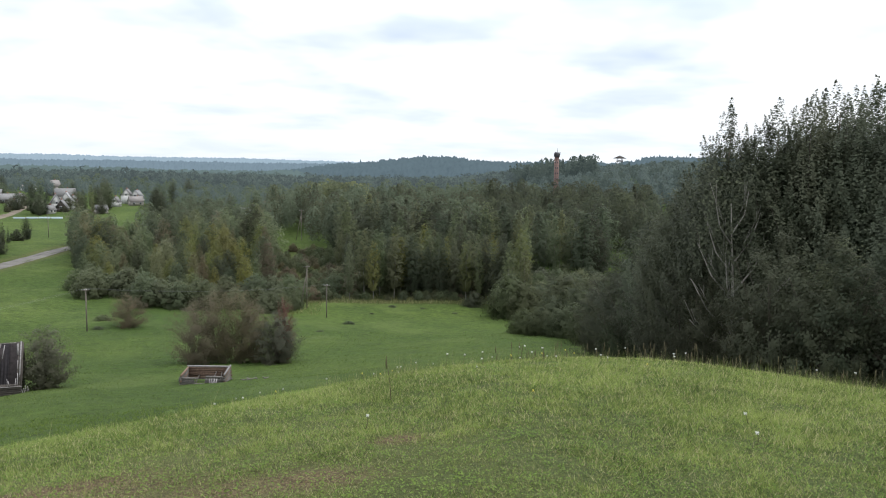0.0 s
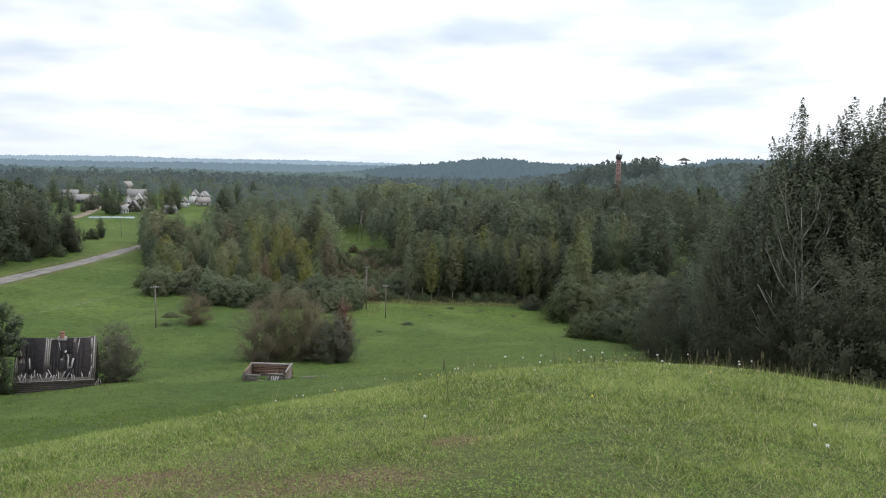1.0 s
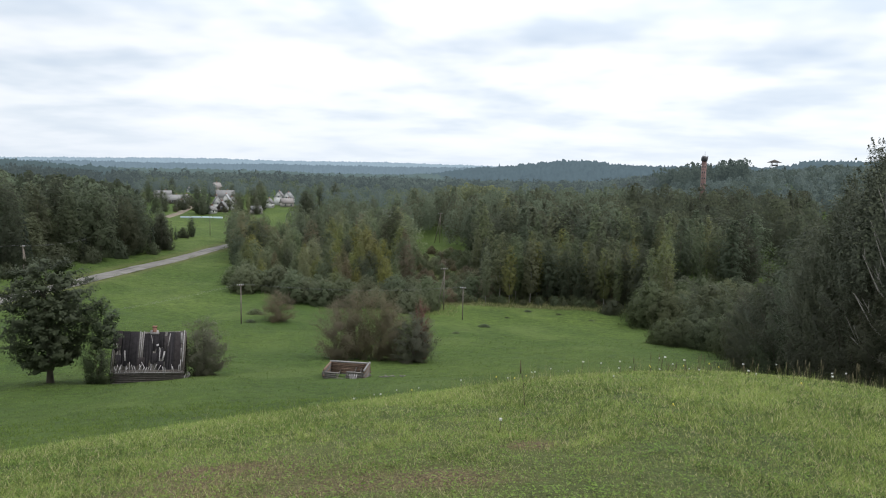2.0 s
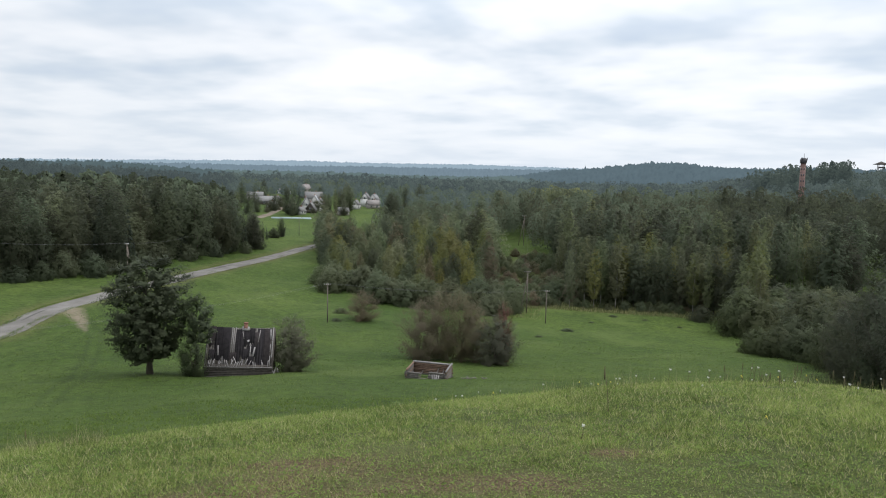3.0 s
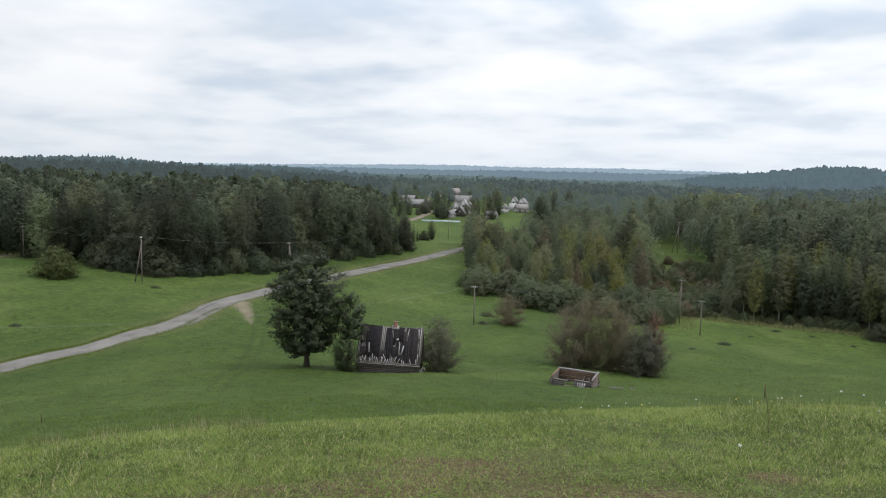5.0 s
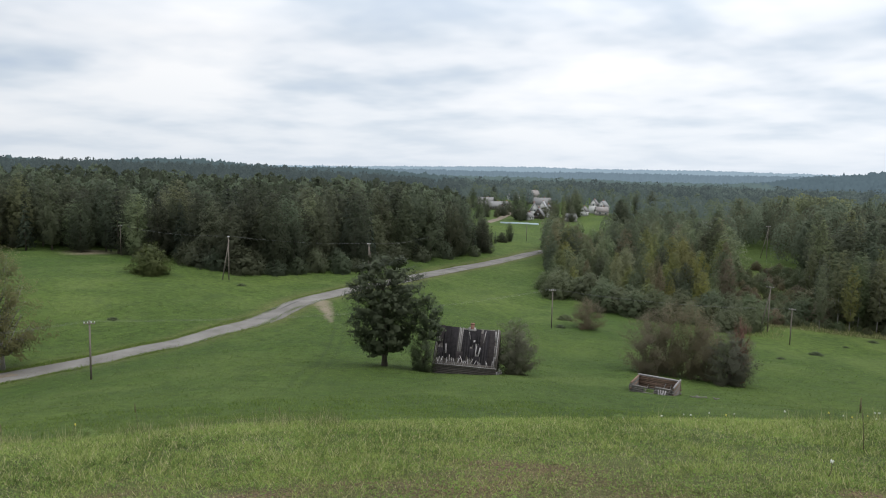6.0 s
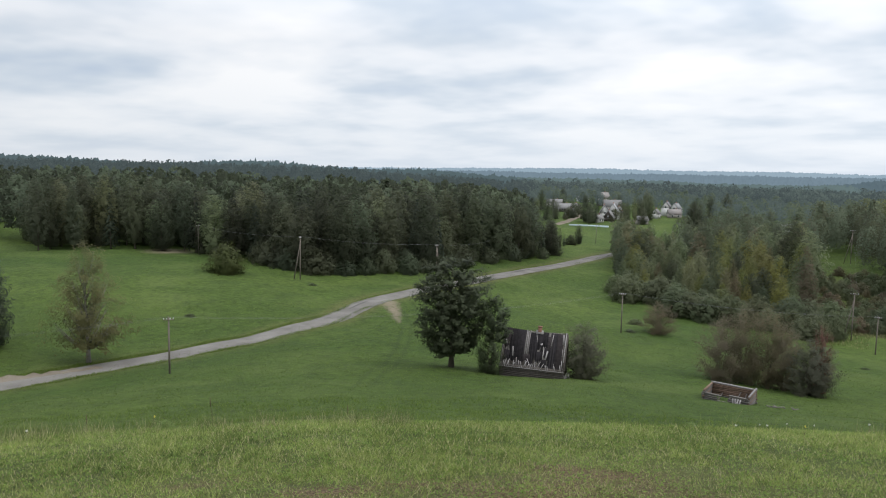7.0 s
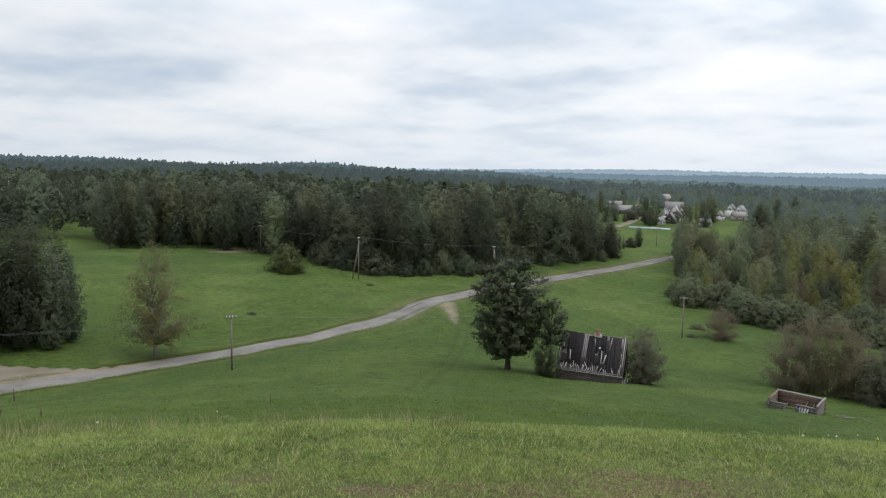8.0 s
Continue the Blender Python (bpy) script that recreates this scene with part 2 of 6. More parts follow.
def road_material(name, dark, light):
    m, k = material(name)
    tc = k.add("ShaderNodeTexCoord")
    n1, n2, n3 = k.noise((tc, 3), 0.25, 4, 0.6), k.noise((tc, 3), 2.0, 4, 0.65), k.noise((tc, 3), 25.0, 3, 0.6)
    c = k.mix(k.ramp(n1, [(0.35, 0.0), (0.65, 1.0)]), dark, light)
    c = k.mix(k.maths("MULTIPLY", k.ramp(n2, [(0.5, 0.0), (0.7, 1.0)]), 0.4), c, tuple(v * 0.75 for v in dark))
    finish(k, c, 0.95, (n3, 0), 0.02, 0.2)
    return m


MEADOW = meadow_material()
GRAVEL = road_material("gravel_road_surface", (0.118, 0.110, 0.100), (0.176, 0.166, 0.152))
SAND = road_material("sandy_yard_surface", (0.128, 0.106, 0.080), (0.185, 0.158, 0.124))


# ---- the lie of the land ----
def cubic(x, xs, ys):
    """A smooth curve through the knots (xs, ys) at x."""
    xs, ys, x = np.asarray(xs, float), np.asarray(ys, float), np.asarray(x, float)
    h, s = np.diff(xs), np.diff(ys) / np.diff(xs)
    d = np.empty(len(xs))
    d[0], d[-1] = s[0], s[-1]
    d[1:-1] = (s[:-1] * h[1:] + s[1:] * h[:-1]) / (h[1:] + h[:-1])
    x = np.clip(x, xs[0], xs[-1])
    i = np.clip(np.searchsorted(xs, x) - 1, 0, len(h) - 1)
    u = (x - xs[i]) / h[i]
    return (ys[i] * (1 + 2 * u) * (1 - u) ** 2 + ys[i + 1] * u * u * (3 - 2 * u)
            + h[i] * (d[i] * u * (1 - u) ** 2 - d[i + 1] * u * u * (1 - u)))


# heights below the hilltop along nine bearings (degrees to the left of north) at eleven distances
FAR_D = (25, 45, 70, 95, 125, 160, 210, 280, 400, 600, 1000)
FAR_Z = {
    -32: (-6.0, -11.5, -16.0, -20.0, -23.0, -26.0, -28.0, -25.0, -18.0, -8.0, 0.0),
    -12: (-6.2, -12.0, -18.0, -23.5, -28.5, -33.0, -35.0, -34.0, -28.0, -17.0, -9.0),
    0: (-6.7, -12.7, -18.7, -24.2, -29.7, -34.0, -36.0, -34.0, -30.5, -31.0, -36.0),
    10: (-7.1, -13.1, -19.3, -25.2, -30.0, -33.8, -35.5, -31.5, -31.5, -33.0, -38.0),
    20: (-7.3, -13.6, -20.2, -25.0, -29.0, -31.8, -33.0, -33.0, -31.0, -28.5, -36.0),
    30: (-7.4, -13.8, -19.5, -24.4, -27.8, -30.2, -31.0, -29.6, -30.4, -25.5, -36.0),
    40: (-7.5, -13.9, -19.6, -23.9, -26.4, -27.5, -26.7, -25.0, -25.0, -27.0, -26.0),
    50: (-7.4, -13.8, -19.4, -23.7, -26.5, -25.6, -25.6, -24.0, -23.0, -23.0, -16.0),
    60: (-7.3, -13.7, -19.6, -24.8, -26.9, -24.0, -23.3, -24.0, -21.0, -20.0, -13.0),
    75: (-7.0, -13.1, -19.2, -25.3, -25.8, -24.0, -22.6, -23.0, -20.0, -17.0, -12.0)}
BROW_B = (-32, -22, -10, 0, 6, 14, 20, 30, 42, 54, 61, 69, 76)
BROW = (14.6, 14.6, 14.6, 15.8, 16.8, 17.9, 18.6, 19.3, 19.6, 19.3, 19.2, 18.6, 18.0)


ROAD_B = (22, 26.6, 29.3, 33.6, 37.9, 42.7, 46.1, 48, 51.8, 54.1, 57, 60.5, 65, 70.6, 75.8, 90, 120)
ROAD_D = (350, 298, 263, 224, 191, 166.3, 149.5, 138.5, 128, 122, 118.5, 113.7, 109.2, 104.3, 102.3, 99, 100)

WAVES = ((5.3, 0.03, 0.4, 1.0), (6.1, 0.03, 2.0, 4.0), (11.0, 0.06, 1.2, 2.0), (13.0, 0.06, 2.7, 0.5), (23.0, 0.10, 0.1, 3.0), (29.0, 0.10, 1.8, 5.0))


@lru_cache(maxsize=1)
def relief():
    bs, ds = np.arange(-32, 75.5, 0.5), np.concatenate([np.arange(0, 24, 0.5), np.geomspace(24, 1000, 260)])
    near = np.array([0, 3, 6, 9, 12.5])
    rows = []
    for b, zs in FAR_Z.items():
        k = math.tan(radians(float(cubic(b, BROW_B, BROW)))) ** 2 / 6.6
        rows.append(cubic(ds, np.concatenate([near, FAR_D]), np.concatenate([-k * near ** 2, zs])))
    rows = np.array(rows)
    grid = np.array([cubic(bs, list(FAR_Z), rows[:, j]) for j in range(len(ds))]).T
    return bs, ds, grid


def ground(x, y):
    """Height of the land at x, y."""
    x, y = np.asarray(x, float), np.asarray(y, float)
    bs, ds, g = relief()
    d, b = np.hypot(x, y), np.degrees(np.arctan2(-x, y))
    off = np.abs((b - 21.5 + 180) % 360 - 180)
    bc = np.where(off > 120, 21.5, np.clip(b, bs[0], bs[-1]))
    i = np.clip(((bc - bs[0]) / 0.5).astype(int), 0, len(bs) - 2)
    j = np.clip(np.searchsorted(ds, d) - 1, 0, len(ds) - 2)
    u, v = (bc - bs[i]) / 0.5, np.clip((d - ds[j]) / (ds[j + 1] - ds[j]), 0, 1)
    z = (g[i, j] * (1 - u) + g[i + 1, j] * u) * (1 - v) + (g[i, j + 1] * (1 - u) + g[i + 1, j + 1] * u) * v
    w = np.clip((off - 56) / 60, 0, 1)
    w = w * w * (3 - 2 * w)
    even = np.clip((np.abs(d - cubic(b, ROAD_B, ROAD_D)) - 3) / 9, 0, 1)
    for wl, amp, th, ph in WAVES:
        z = z + even * amp * np.sin((x * math.cos(th) + y * math.sin(th)) * 6.28 / wl + ph) * np.clip((d - 14) / (wl * 3), 0, 1)
    return z * (1 - w) + w * -0.02 * np.minimum(d, 600)


def at(b, d, lift=0.0):
    """The place on the ground d metres off at the bearing b."""
    x, y = -d * math.sin(radians(b)), d * math.cos(radians(b))
    return Vector((x, y, float(ground(x, y)) + lift))


def road_line(step=0.4):
    b = np.arange(22, 118, step)
    d = cubic(b, ROAD_B, ROAD_D)
    return np.stack([-d * np.sin(np.radians(b)), d * np.cos(np.radians(b))], 1)


def from_line(x, y, line):
    """Distance of points to a polyline's knots."""
    best = np.full(x.shape, 1e9)
    for a, b in zip(line[:-1], line[1:]):
        ab = b - a
        u = np.clip(((x - a[0]) * ab[0] + (y - a[1]) * ab[1]) / (ab @ ab), 0, 1)
        best = np.minimum(best, np.hypot(x - a[0] - u * ab[0], y - a[1] - u * ab[1]))
    return best


# ---- mesh helpers ----
def mesh_of(name, verts, quads, mat, smooth=False, normals=None):
    """A mesh of quads or triangles; normals, if given, round the shading of its corners."""
    smooth = smooth or normals is not None
    me = bpy.data.meshes.new(name)
    v, q = np.asarray(verts, np.float32), np.asarray(quads, np.int32)
    me.vertices.add(len(v))
    me.vertices.foreach_set("co", v.ravel())
    me.loops.add(q.size)
    me.loops.foreach_set("vertex_index", q.ravel())
    me.polygons.add(len(q))
    me.polygons.foreach_set("loop_start", np.arange(0, q.size, q.shape[1], dtype=np.int32))
    if smooth:
        me.polygons.foreach_set("use_smooth", np.ones(len(q), bool))
    me.update(calc_edges=True)
    if normals is not None:
        me.normals_split_custom_set_from_vertices(normals.astype(np.float32))
    me.materials.append(mat)
    return me


class Shape:
    """Gathers quads for one part."""

    def __init__(self):
        self.v, self.q, self.n = [], [], 0

    def put(self, v, q):
        v = np.asarray(v, float).reshape(-1, 3)
        self.v.append(v)
        self.q.append(np.asarray(q, int) + self.n)
        self.n += len(v)
        return self

    def box(self, size, m=None, taper=1.0):
        x, y, z = (s / 2 for s in size)
        v = np.array([(sx * x * (taper if sz > 0 else 1), sy * y * (taper if sz > 0 else 1), sz * z) for sz in (-1, 1) for sx, sy in ((-1, -1), (1, -1), (1, 1), (-1, 1))])
        if m is not None:
            mm = np.array(m)
            v = v @ mm[:3, :3].T + mm[:3, 3]
        return self.put(v, [(3, 2, 1, 0), (4, 5, 6, 7), (0, 1, 5, 4), (1, 2, 6, 5), (2, 3, 7, 6), (3, 0, 4, 7)])

    def tube(self, points, radii, sides=6):
        p = np.asarray(points, float)
        r = np.broadcast_to(np.asarray(radii, float), (len(p),))
        t = np.gradient(p, axis=0)
        t /= np.linalg.norm(t, axis=1)[:, None] + 1e-9
        ref = np.where(np.abs(t[:, 2:3]) > 0.9, [[1.0, 0, 0]], [[0, 0, 1.0]])
        a = np.cross(t, ref)
        a /= np.linalg.norm(a, axis=1)[:, None] + 1e-9
        b = np.cross(t, a)
        ang = np.linspace(0, 2 * np.pi, sides, endpoint=False)
        v = p[:, None] + r[:, None, None] * (np.cos(ang)[None, :, None] * a[:, None] + np.sin(ang)[None, :, None] * b[:, None])
        q = []
        for i in range(len(p) - 1):
            for s in range(sides):
                e = (s + 1) % sides
                q.append((i * sides + s, i * sides + e, (i + 1) * sides + e, (i + 1) * sides + s))
        v = v.reshape(-1, 3)
        m = len(v)
        v = np.vstack([v, p[0], p[-1]])
        last = (len(p) - 1) * sides
        for s in range(0, sides, 2):
            q.append((m, (s + 2) % sides, s + 1, s))
            q.append((m + 1, last + s, last + s + 1, last + (s + 2) % sides))
        return self.put(v, q)

    def mesh(self, name, mat, smooth=False):
        return mesh_of(name, np.vstack(self.v), np.vstack(self.q), mat, smooth)


def thing(name, where, label, category, group="", kind=""):
    ob = new(name)
    ob.empty_display_size = 0.3
    ob.matrix_basis = where if isinstance(where, Matrix) else Matrix.Translation(where)
    return tagged(ob, label, category, group, kind)


def part(name, shape, mat, parent, label="", smooth=False, m=None):
    me = shape if isinstance(shape, bpy.types.Mesh) else shape.mesh(name, mat, smooth)
    ob = new(name, me)
    ob.parent = parent
    if m is not None:
        ob.matrix_basis = m
    return tagged(ob, label)


# bare spots in the trodden grass: bearing, distance, half width, half depth, amount
SPOTS = ((27, 5.15, 0.7, 0.24, 0.95), (24.5, 4.8, 0.9, 0.25, 0.7), (18, 4.55, 0.8, 0.28, 0.65), (3.4, 5.2, 0.25, 0.16, 0.95), (11, 4.4, 0.8, 0.28, 0.75), (31.5, 5.3, 0.5, 0.16, 0.8), (30, 4.75, 0.9, 0.2, 0.75),
         (40, 4.6, 0.6, 0.18, 0.8), (49, 4.5, 0.45, 0.17, 0.9), (66, 4.4, 0.5, 0.2, 0.75), (33, 4.5, 0.8, 0.2, 0.75), (21, 4.35, 1.1, 0.22, 0.7), (58, 4.9, 0.4, 0.14, 0.6), (36, 4.35, 1.0, 0.2, 0.7))


# ---- ground, road ----
def build_ground():
    ang = np.radians(np.concatenate([np.arange(-36, 41, 0.5), np.arange(41, 48, 0.125), np.arange(48, 80, 0.5), np.arange(80, 324, 4.0)]))
    rad = np.concatenate([np.concatenate([[0.0], np.arange(0.4, 14, 0.2)]), np.geomspace(14, 4800, 230)])
    a, r = np.meshgrid(ang, rad)
    x, y = 0.35 - r * np.sin(a), r * np.cos(a) - 0.4
    r = np.hypot(x, y)
    z = ground(x, y)
    line = road_line(1.0)
    band = (r > 90) & (r < 360)
    near = np.full(x.shape, 1e9)
    near[band] = from_line(x[band], y[band], line)
    z = z - 0.16 * np.clip((3.2 - near) / 0.8, 0, 1)
    n = len(ang)
    v = np.stack([x, y, z], -1).reshape(-1, 3)
    i, j = np.meshgrid(np.arange(len(rad) - 1), np.arange(n), indexing="ij")
    k = (j + 1) % n
    q = np.stack([i * n + j, (i + 1) * n + j, (i + 1) * n + k, i * n + k], -1).reshape(-1, 4)[:, ::-1]
    me = mesh_of("ground", v, q, MEADOW, True)
    b = np.degrees(np.arctan2(-x, y))
    bare = np.zeros_like(x)

    def blot(bc, dc, sb, sd, amount):
        p = at(bc, dc)
        across = (x - p.x) * math.cos(radians(bc)) + (y - p.y) * math.sin(radians(bc))
        along = -(x - p.x) * math.sin(radians(bc)) + (y - p.y) * math.cos(radians(bc))
        np.maximum(bare, amount * np.exp(-(across / sb) ** 2 - (along / sd) ** 2), out=bare)

    for spot in SPOTS:
        blot(*spot)
    for spot in ((44.0, 151.5, 2.3, 4.0, 0.85), (43.7, 146.5, 1.8, 5.0, 0.8), (43.45, 140.5, 1.4, 5.0, 0.68), (43.3, 135, 0.8, 4.0, 0.5)):
        blot(*spot)
    blot(60.3, 222, 9, 5, 0.85)
    track = np.array([at(43.4, 146)[:2], at(42.6, 128)[:2], at(42.9, 112)[:2], at(44.0, 92)[:2], at(45.6, 76)[:2], at(46.5, 66)[:2]])
    zone = (r > 40) & (r < 160) & (b > 38) & (b < 50)
    dt = np.full(x.shape, 1e9)
    dt[zone] = from_line(x[zone], y[zone], track)
    worn = 0.42 * np.exp(-((np.abs(dt) - 0.8) / 0.36) ** 2) * np.clip((r - 62) / 12, 0, 1)
    dry = np.exp(-(np.clip(near - 2.6, 0, 99) / 2.0) ** 2) * 0.85
    for bc, dc, sb, sd, amount in SPOTS:
        p = at(bc, dc)
        dry = np.maximum(dry, 0.7 * np.exp(-((x - p.x) ** 2 + (y - p.y) ** 2) / (1.4 * sb) ** 2))
    dry = np.maximum(dry, 0.85 * np.exp(-((r - 201) / 6) ** 2) * (b > -6) * (b < 13))
    dry = np.maximum(dry, 0.6 * np.exp(-((r - 250) / 22) ** 2) * (b > 9) * (b < 13))
    thatch = np.clip((16.5 - r) / 4, 0, 0.85)
    for nm, val in (("bare", bare), ("worn", worn), ("dry", dry), ("thatch", thatch), ("sandy", np.clip((r - 20) / 10, 0, 1))):
        me.attributes.new(nm, "FLOAT", "POINT").data.foreach_set("value", val.ravel().astype(np.float32))
    tagged(new("ground", me), "rolling green meadow of mown and grazed grass", "ground", kind="structure")


build_ground()


def build_road():
    line = road_line(0.4)
    t = np.gradient(line, axis=0)
    t /= np.linalg.norm(t, axis=1)[:, None]
    nrm = np.stack([-t[:, 1], t[:, 0]], 1)
    rng = np.random.default_rng(5)
    cols = []
    zc = ground(line[:, 0], line[:, 1])
    for o, lift in ((-2.7, -0.12), (-2.3, 0.02), (-0.9, 0.07), (0.0, 0.05), (0.9, 0.07), (2.3, 0.02), (2.7, -0.12)):
        oo = o + (rng.normal(0, 0.05, len(line)) if abs(o) > 2 else 0)
        p = line + nrm * np.reshape(oo, (-1, 1))
        cols.append(np.column_stack([p, 0.5 * zc + 0.5 * ground(p[:, 0], p[:, 1]) + lift]))
    v = np.stack(cols, 1)
    n, w = v.shape[:2]
    i, j = np.meshgrid(np.arange(n - 1), np.arange(w - 1), indexing="ij")
    q = np.stack([i * w + j, i * w + j + 1, (i + 1) * w + j + 1, (i + 1) * w + j], -1).reshape(-1, 4)
    tagged(new("road", mesh_of("road", v.reshape(-1, 3), q, GRAVEL, True)), "pale grey gravel road curving through the meadow", "road", kind="structure")


build_road()


def road_patches():
    """Dark mended spots in the gravel."""
    rng = np.random.default_rng(6)
    for b, ln, wd, side in ((33.9, 6.0, 0.7, 0.9), (46.4, 4.0, 0.5, 1.3), (28.6, 6.0, 0.8, 0.6)):
        bb = b + np.linspace(-1, 1, 9) * math.degrees(ln / 2 / float(cubic(b, ROAD_B, ROAD_D)))
        d = cubic(bb, ROAD_B, ROAD_D)
        wide = wd * np.sqrt(1 - np.linspace(-0.98, 0.98, 9) ** 2) * rng.uniform(0.6, 1.1, 9) + 0.05
        cols = []
        for off in (-1, 0, 1):
            dd = d + side + off * wide
            x, y = -dd * np.sin(np.radians(bb)), dd * np.cos(np.radians(bb))
            xc, yc = -d * np.sin(np.radians(bb)), d * np.cos(np.radians(bb))
            cols.append(np.column_stack([x, y, 0.5 * ground(xc, yc) + 0.5 * ground(x, y) + 0.085]))
        v = np.stack(cols, 1).reshape(-1, 3)
        q = [(i * 3 + j, i * 3 + j + 1, i * 3 + j + 4, i * 3 + j + 3) for i in range(8) for j in range(2)]
        tagged(new("road_patch", mesh_of("road_patch", v, q, MENDED, True)), "dark damp mended spot in the gravel road", "road", kind="structure")


MENDED = road_material("mended_gravel", (0.066, 0.062, 0.057), (0.100, 0.094, 0.087))
road_patches()


def ground_patch(name, bs, d0, d1, mat, label, category, lift=0.05):
    """A thin sheet laid on the land between two distances along a range of bearings."""
    u = np.linspace(0, 1, 40)
    b = bs[0] + (bs[1] - bs[0]) * u
    cols = []
    for f in np.linspace(0, 1, 14):
        d = cubic(u, np.linspace(0, 1, len(d0)), d0) * (1 - f) + cubic(u, np.linspace(0, 1, len(d1)), d1) * f
        d = d + (1.0 * np.sin(b * 5.0) + 0.6 * np.sin(b * 13.0 + 1)) * f * (mat == SAND)
        x, y = -d * np.sin(np.radians(b)), d * np.cos(np.radians(b))
        cols.append(np.stack([x, y, ground(x, y) + lift - 0.25 * (f in (0, 1))], 1))
    v = np.stack(cols, 1)
    n, w = v.shape[:2]
    i, j = np.meshgrid(np.arange(n - 1), np.arange(w - 1), indexing="ij")
    q = np.stack([i * w + j, (i + 1) * w + j, (i + 1) * w + j + 1, i * w + j + 1], -1).reshape(-1, 4)[:, ::-1]
    return tagged(new(name, mesh_of(name, v.reshape(-1, 3), q, mat, True)), label, category, kind="structure")


ground_patch("sandy_yard", (65.0, 84), (108.5, 107, 105.5, 104.5, 103.8, 103, 102, 101), (110.3, 109.6, 109.2, 112.5, 116, 117, 117, 116), SAND, "sandy parking yard beside the gravel road", "yard", 0.12)


def build_lane():
    """The gravel lane that climbs from the field into the village."""
    knots = np.array([at(b, d)[:2] for b, d in ((31.3, 424), (30.7, 440), (30.1, 462), (29.6, 488), (29.1, 512), (28.6, 532))])
    u = np.linspace(0, 1, 40)
    line = np.stack([cubic(u, np.linspace(0, 1, len(knots)), knots[:, i]) for i in (0, 1)], 1)
    t = np.gradient(line, axis=0)
    t /= np.linalg.norm(t, axis=1)[:, None]
    cols = []
    for o, lift in ((-2.3, -0.2), (-1.9, 0.25), (0.0, 0.32), (1.9, 0.25), (2.3, -0.2)):
        p = line + np.stack([-t[:, 1], t[:, 0]], 1) * o
        cols.append(np.column_stack([p, ground(p[:, 0], p[:, 1]) + lift]))
    v = np.stack(cols, 1)
    n, w = v.shape[:2]
    i, j = np.meshgrid(np.arange(n - 1), np.arange(w - 1), indexing="ij")
    q = np.stack([i * w + j, i * w + j + 1, (i + 1) * w + j + 1, (i + 1) * w + j], -1).reshape(-1, 4)
    tagged(new("village_lane", mesh_of("village_lane", v.reshape(-1, 3), q, SAND, True)), "pale gravel lane into the village", "lane", kind="structure")


build_lane()


# ---- trees ----
def leaves(points, normals, size, rng, long=1.5, corners=4):
    """Leaf sprays: one small bent four-cornered blade at each point."""
    n = len(points)
    nr = normals / (np.linalg.norm(normals, axis=1)[:, None] + 1e-9)
    a = np.cross(nr, rng.normal(size=(n, 3)))
    a /= np.linalg.norm(a, axis=1)[:, None] + 1e-9
    b = np.cross(nr, a)
    s = (size * rng.uniform(0.6, 1.35, n))[:, None]
    if corners == 3:
        s = s * 1.25
        v = np.stack([points - a * s * 0.55, points + a * s * 0.5 + b * s * 0.42, points + a * s * 0.4 - b * s * 0.5 + nr * s * 0.15], 1)
        return v.reshape(-1, 3), np.arange(3 * n).reshape(-1, 3)[:, ::-1]
    v = np.stack([points - a * s * long * 0.5, points + b * s * 0.42 + nr * s * 0.15, points + a * s * long * 0.5, points - b * s * 0.42 + nr * s * 0.1], 1)
    return v.reshape(-1, 3), np.arange(4 * n).reshape(-1, 4)[:, ::-1]


# how wide a crown is, as a share of its radius, from its lowest leaves (0) to its top (1)
OUTLINE = {
    "plume": ((0, 0.45), (0.18, 0.85), (0.38, 1.0), (0.62, 0.86), (0.84, 0.5), (0.95, 0.24), (1, 0.08)),
    "ball": ((0, 0.55), (0.2, 0.92), (0.45, 1.0), (0.7, 0.84), (0.88, 0.52), (1, 0.14)),
    "dome": ((0, 0.92), (0.25, 1.0), (0.5, 0.9), (0.75, 0.66), (0.92, 0.34), (1, 0.08)),
    "cone": ((0, 1.0), (0.3, 0.74), (0.6, 0.42), (0.85, 0.17), (1, 0.02)),
    "ovate": ((0, 0.64), (0.1, 0.82), (0.3, 0.98), (0.6, 1.05), (0.78, 1.0), (0.9, 0.82), (0.97, 0.6), (1, 0.4)),
    "weep": ((0, 0.86), (0.12, 1.0), (0.35, 1.0), (0.58, 0.84), (0.8, 0.54), (0.93, 0.28), (1, 0.06)),
    "round": ((0, 0.72), (0.2, 0.95), (0.45, 1.0), (0.68, 0.88), (0.86, 0.6), (1, 0.2))}


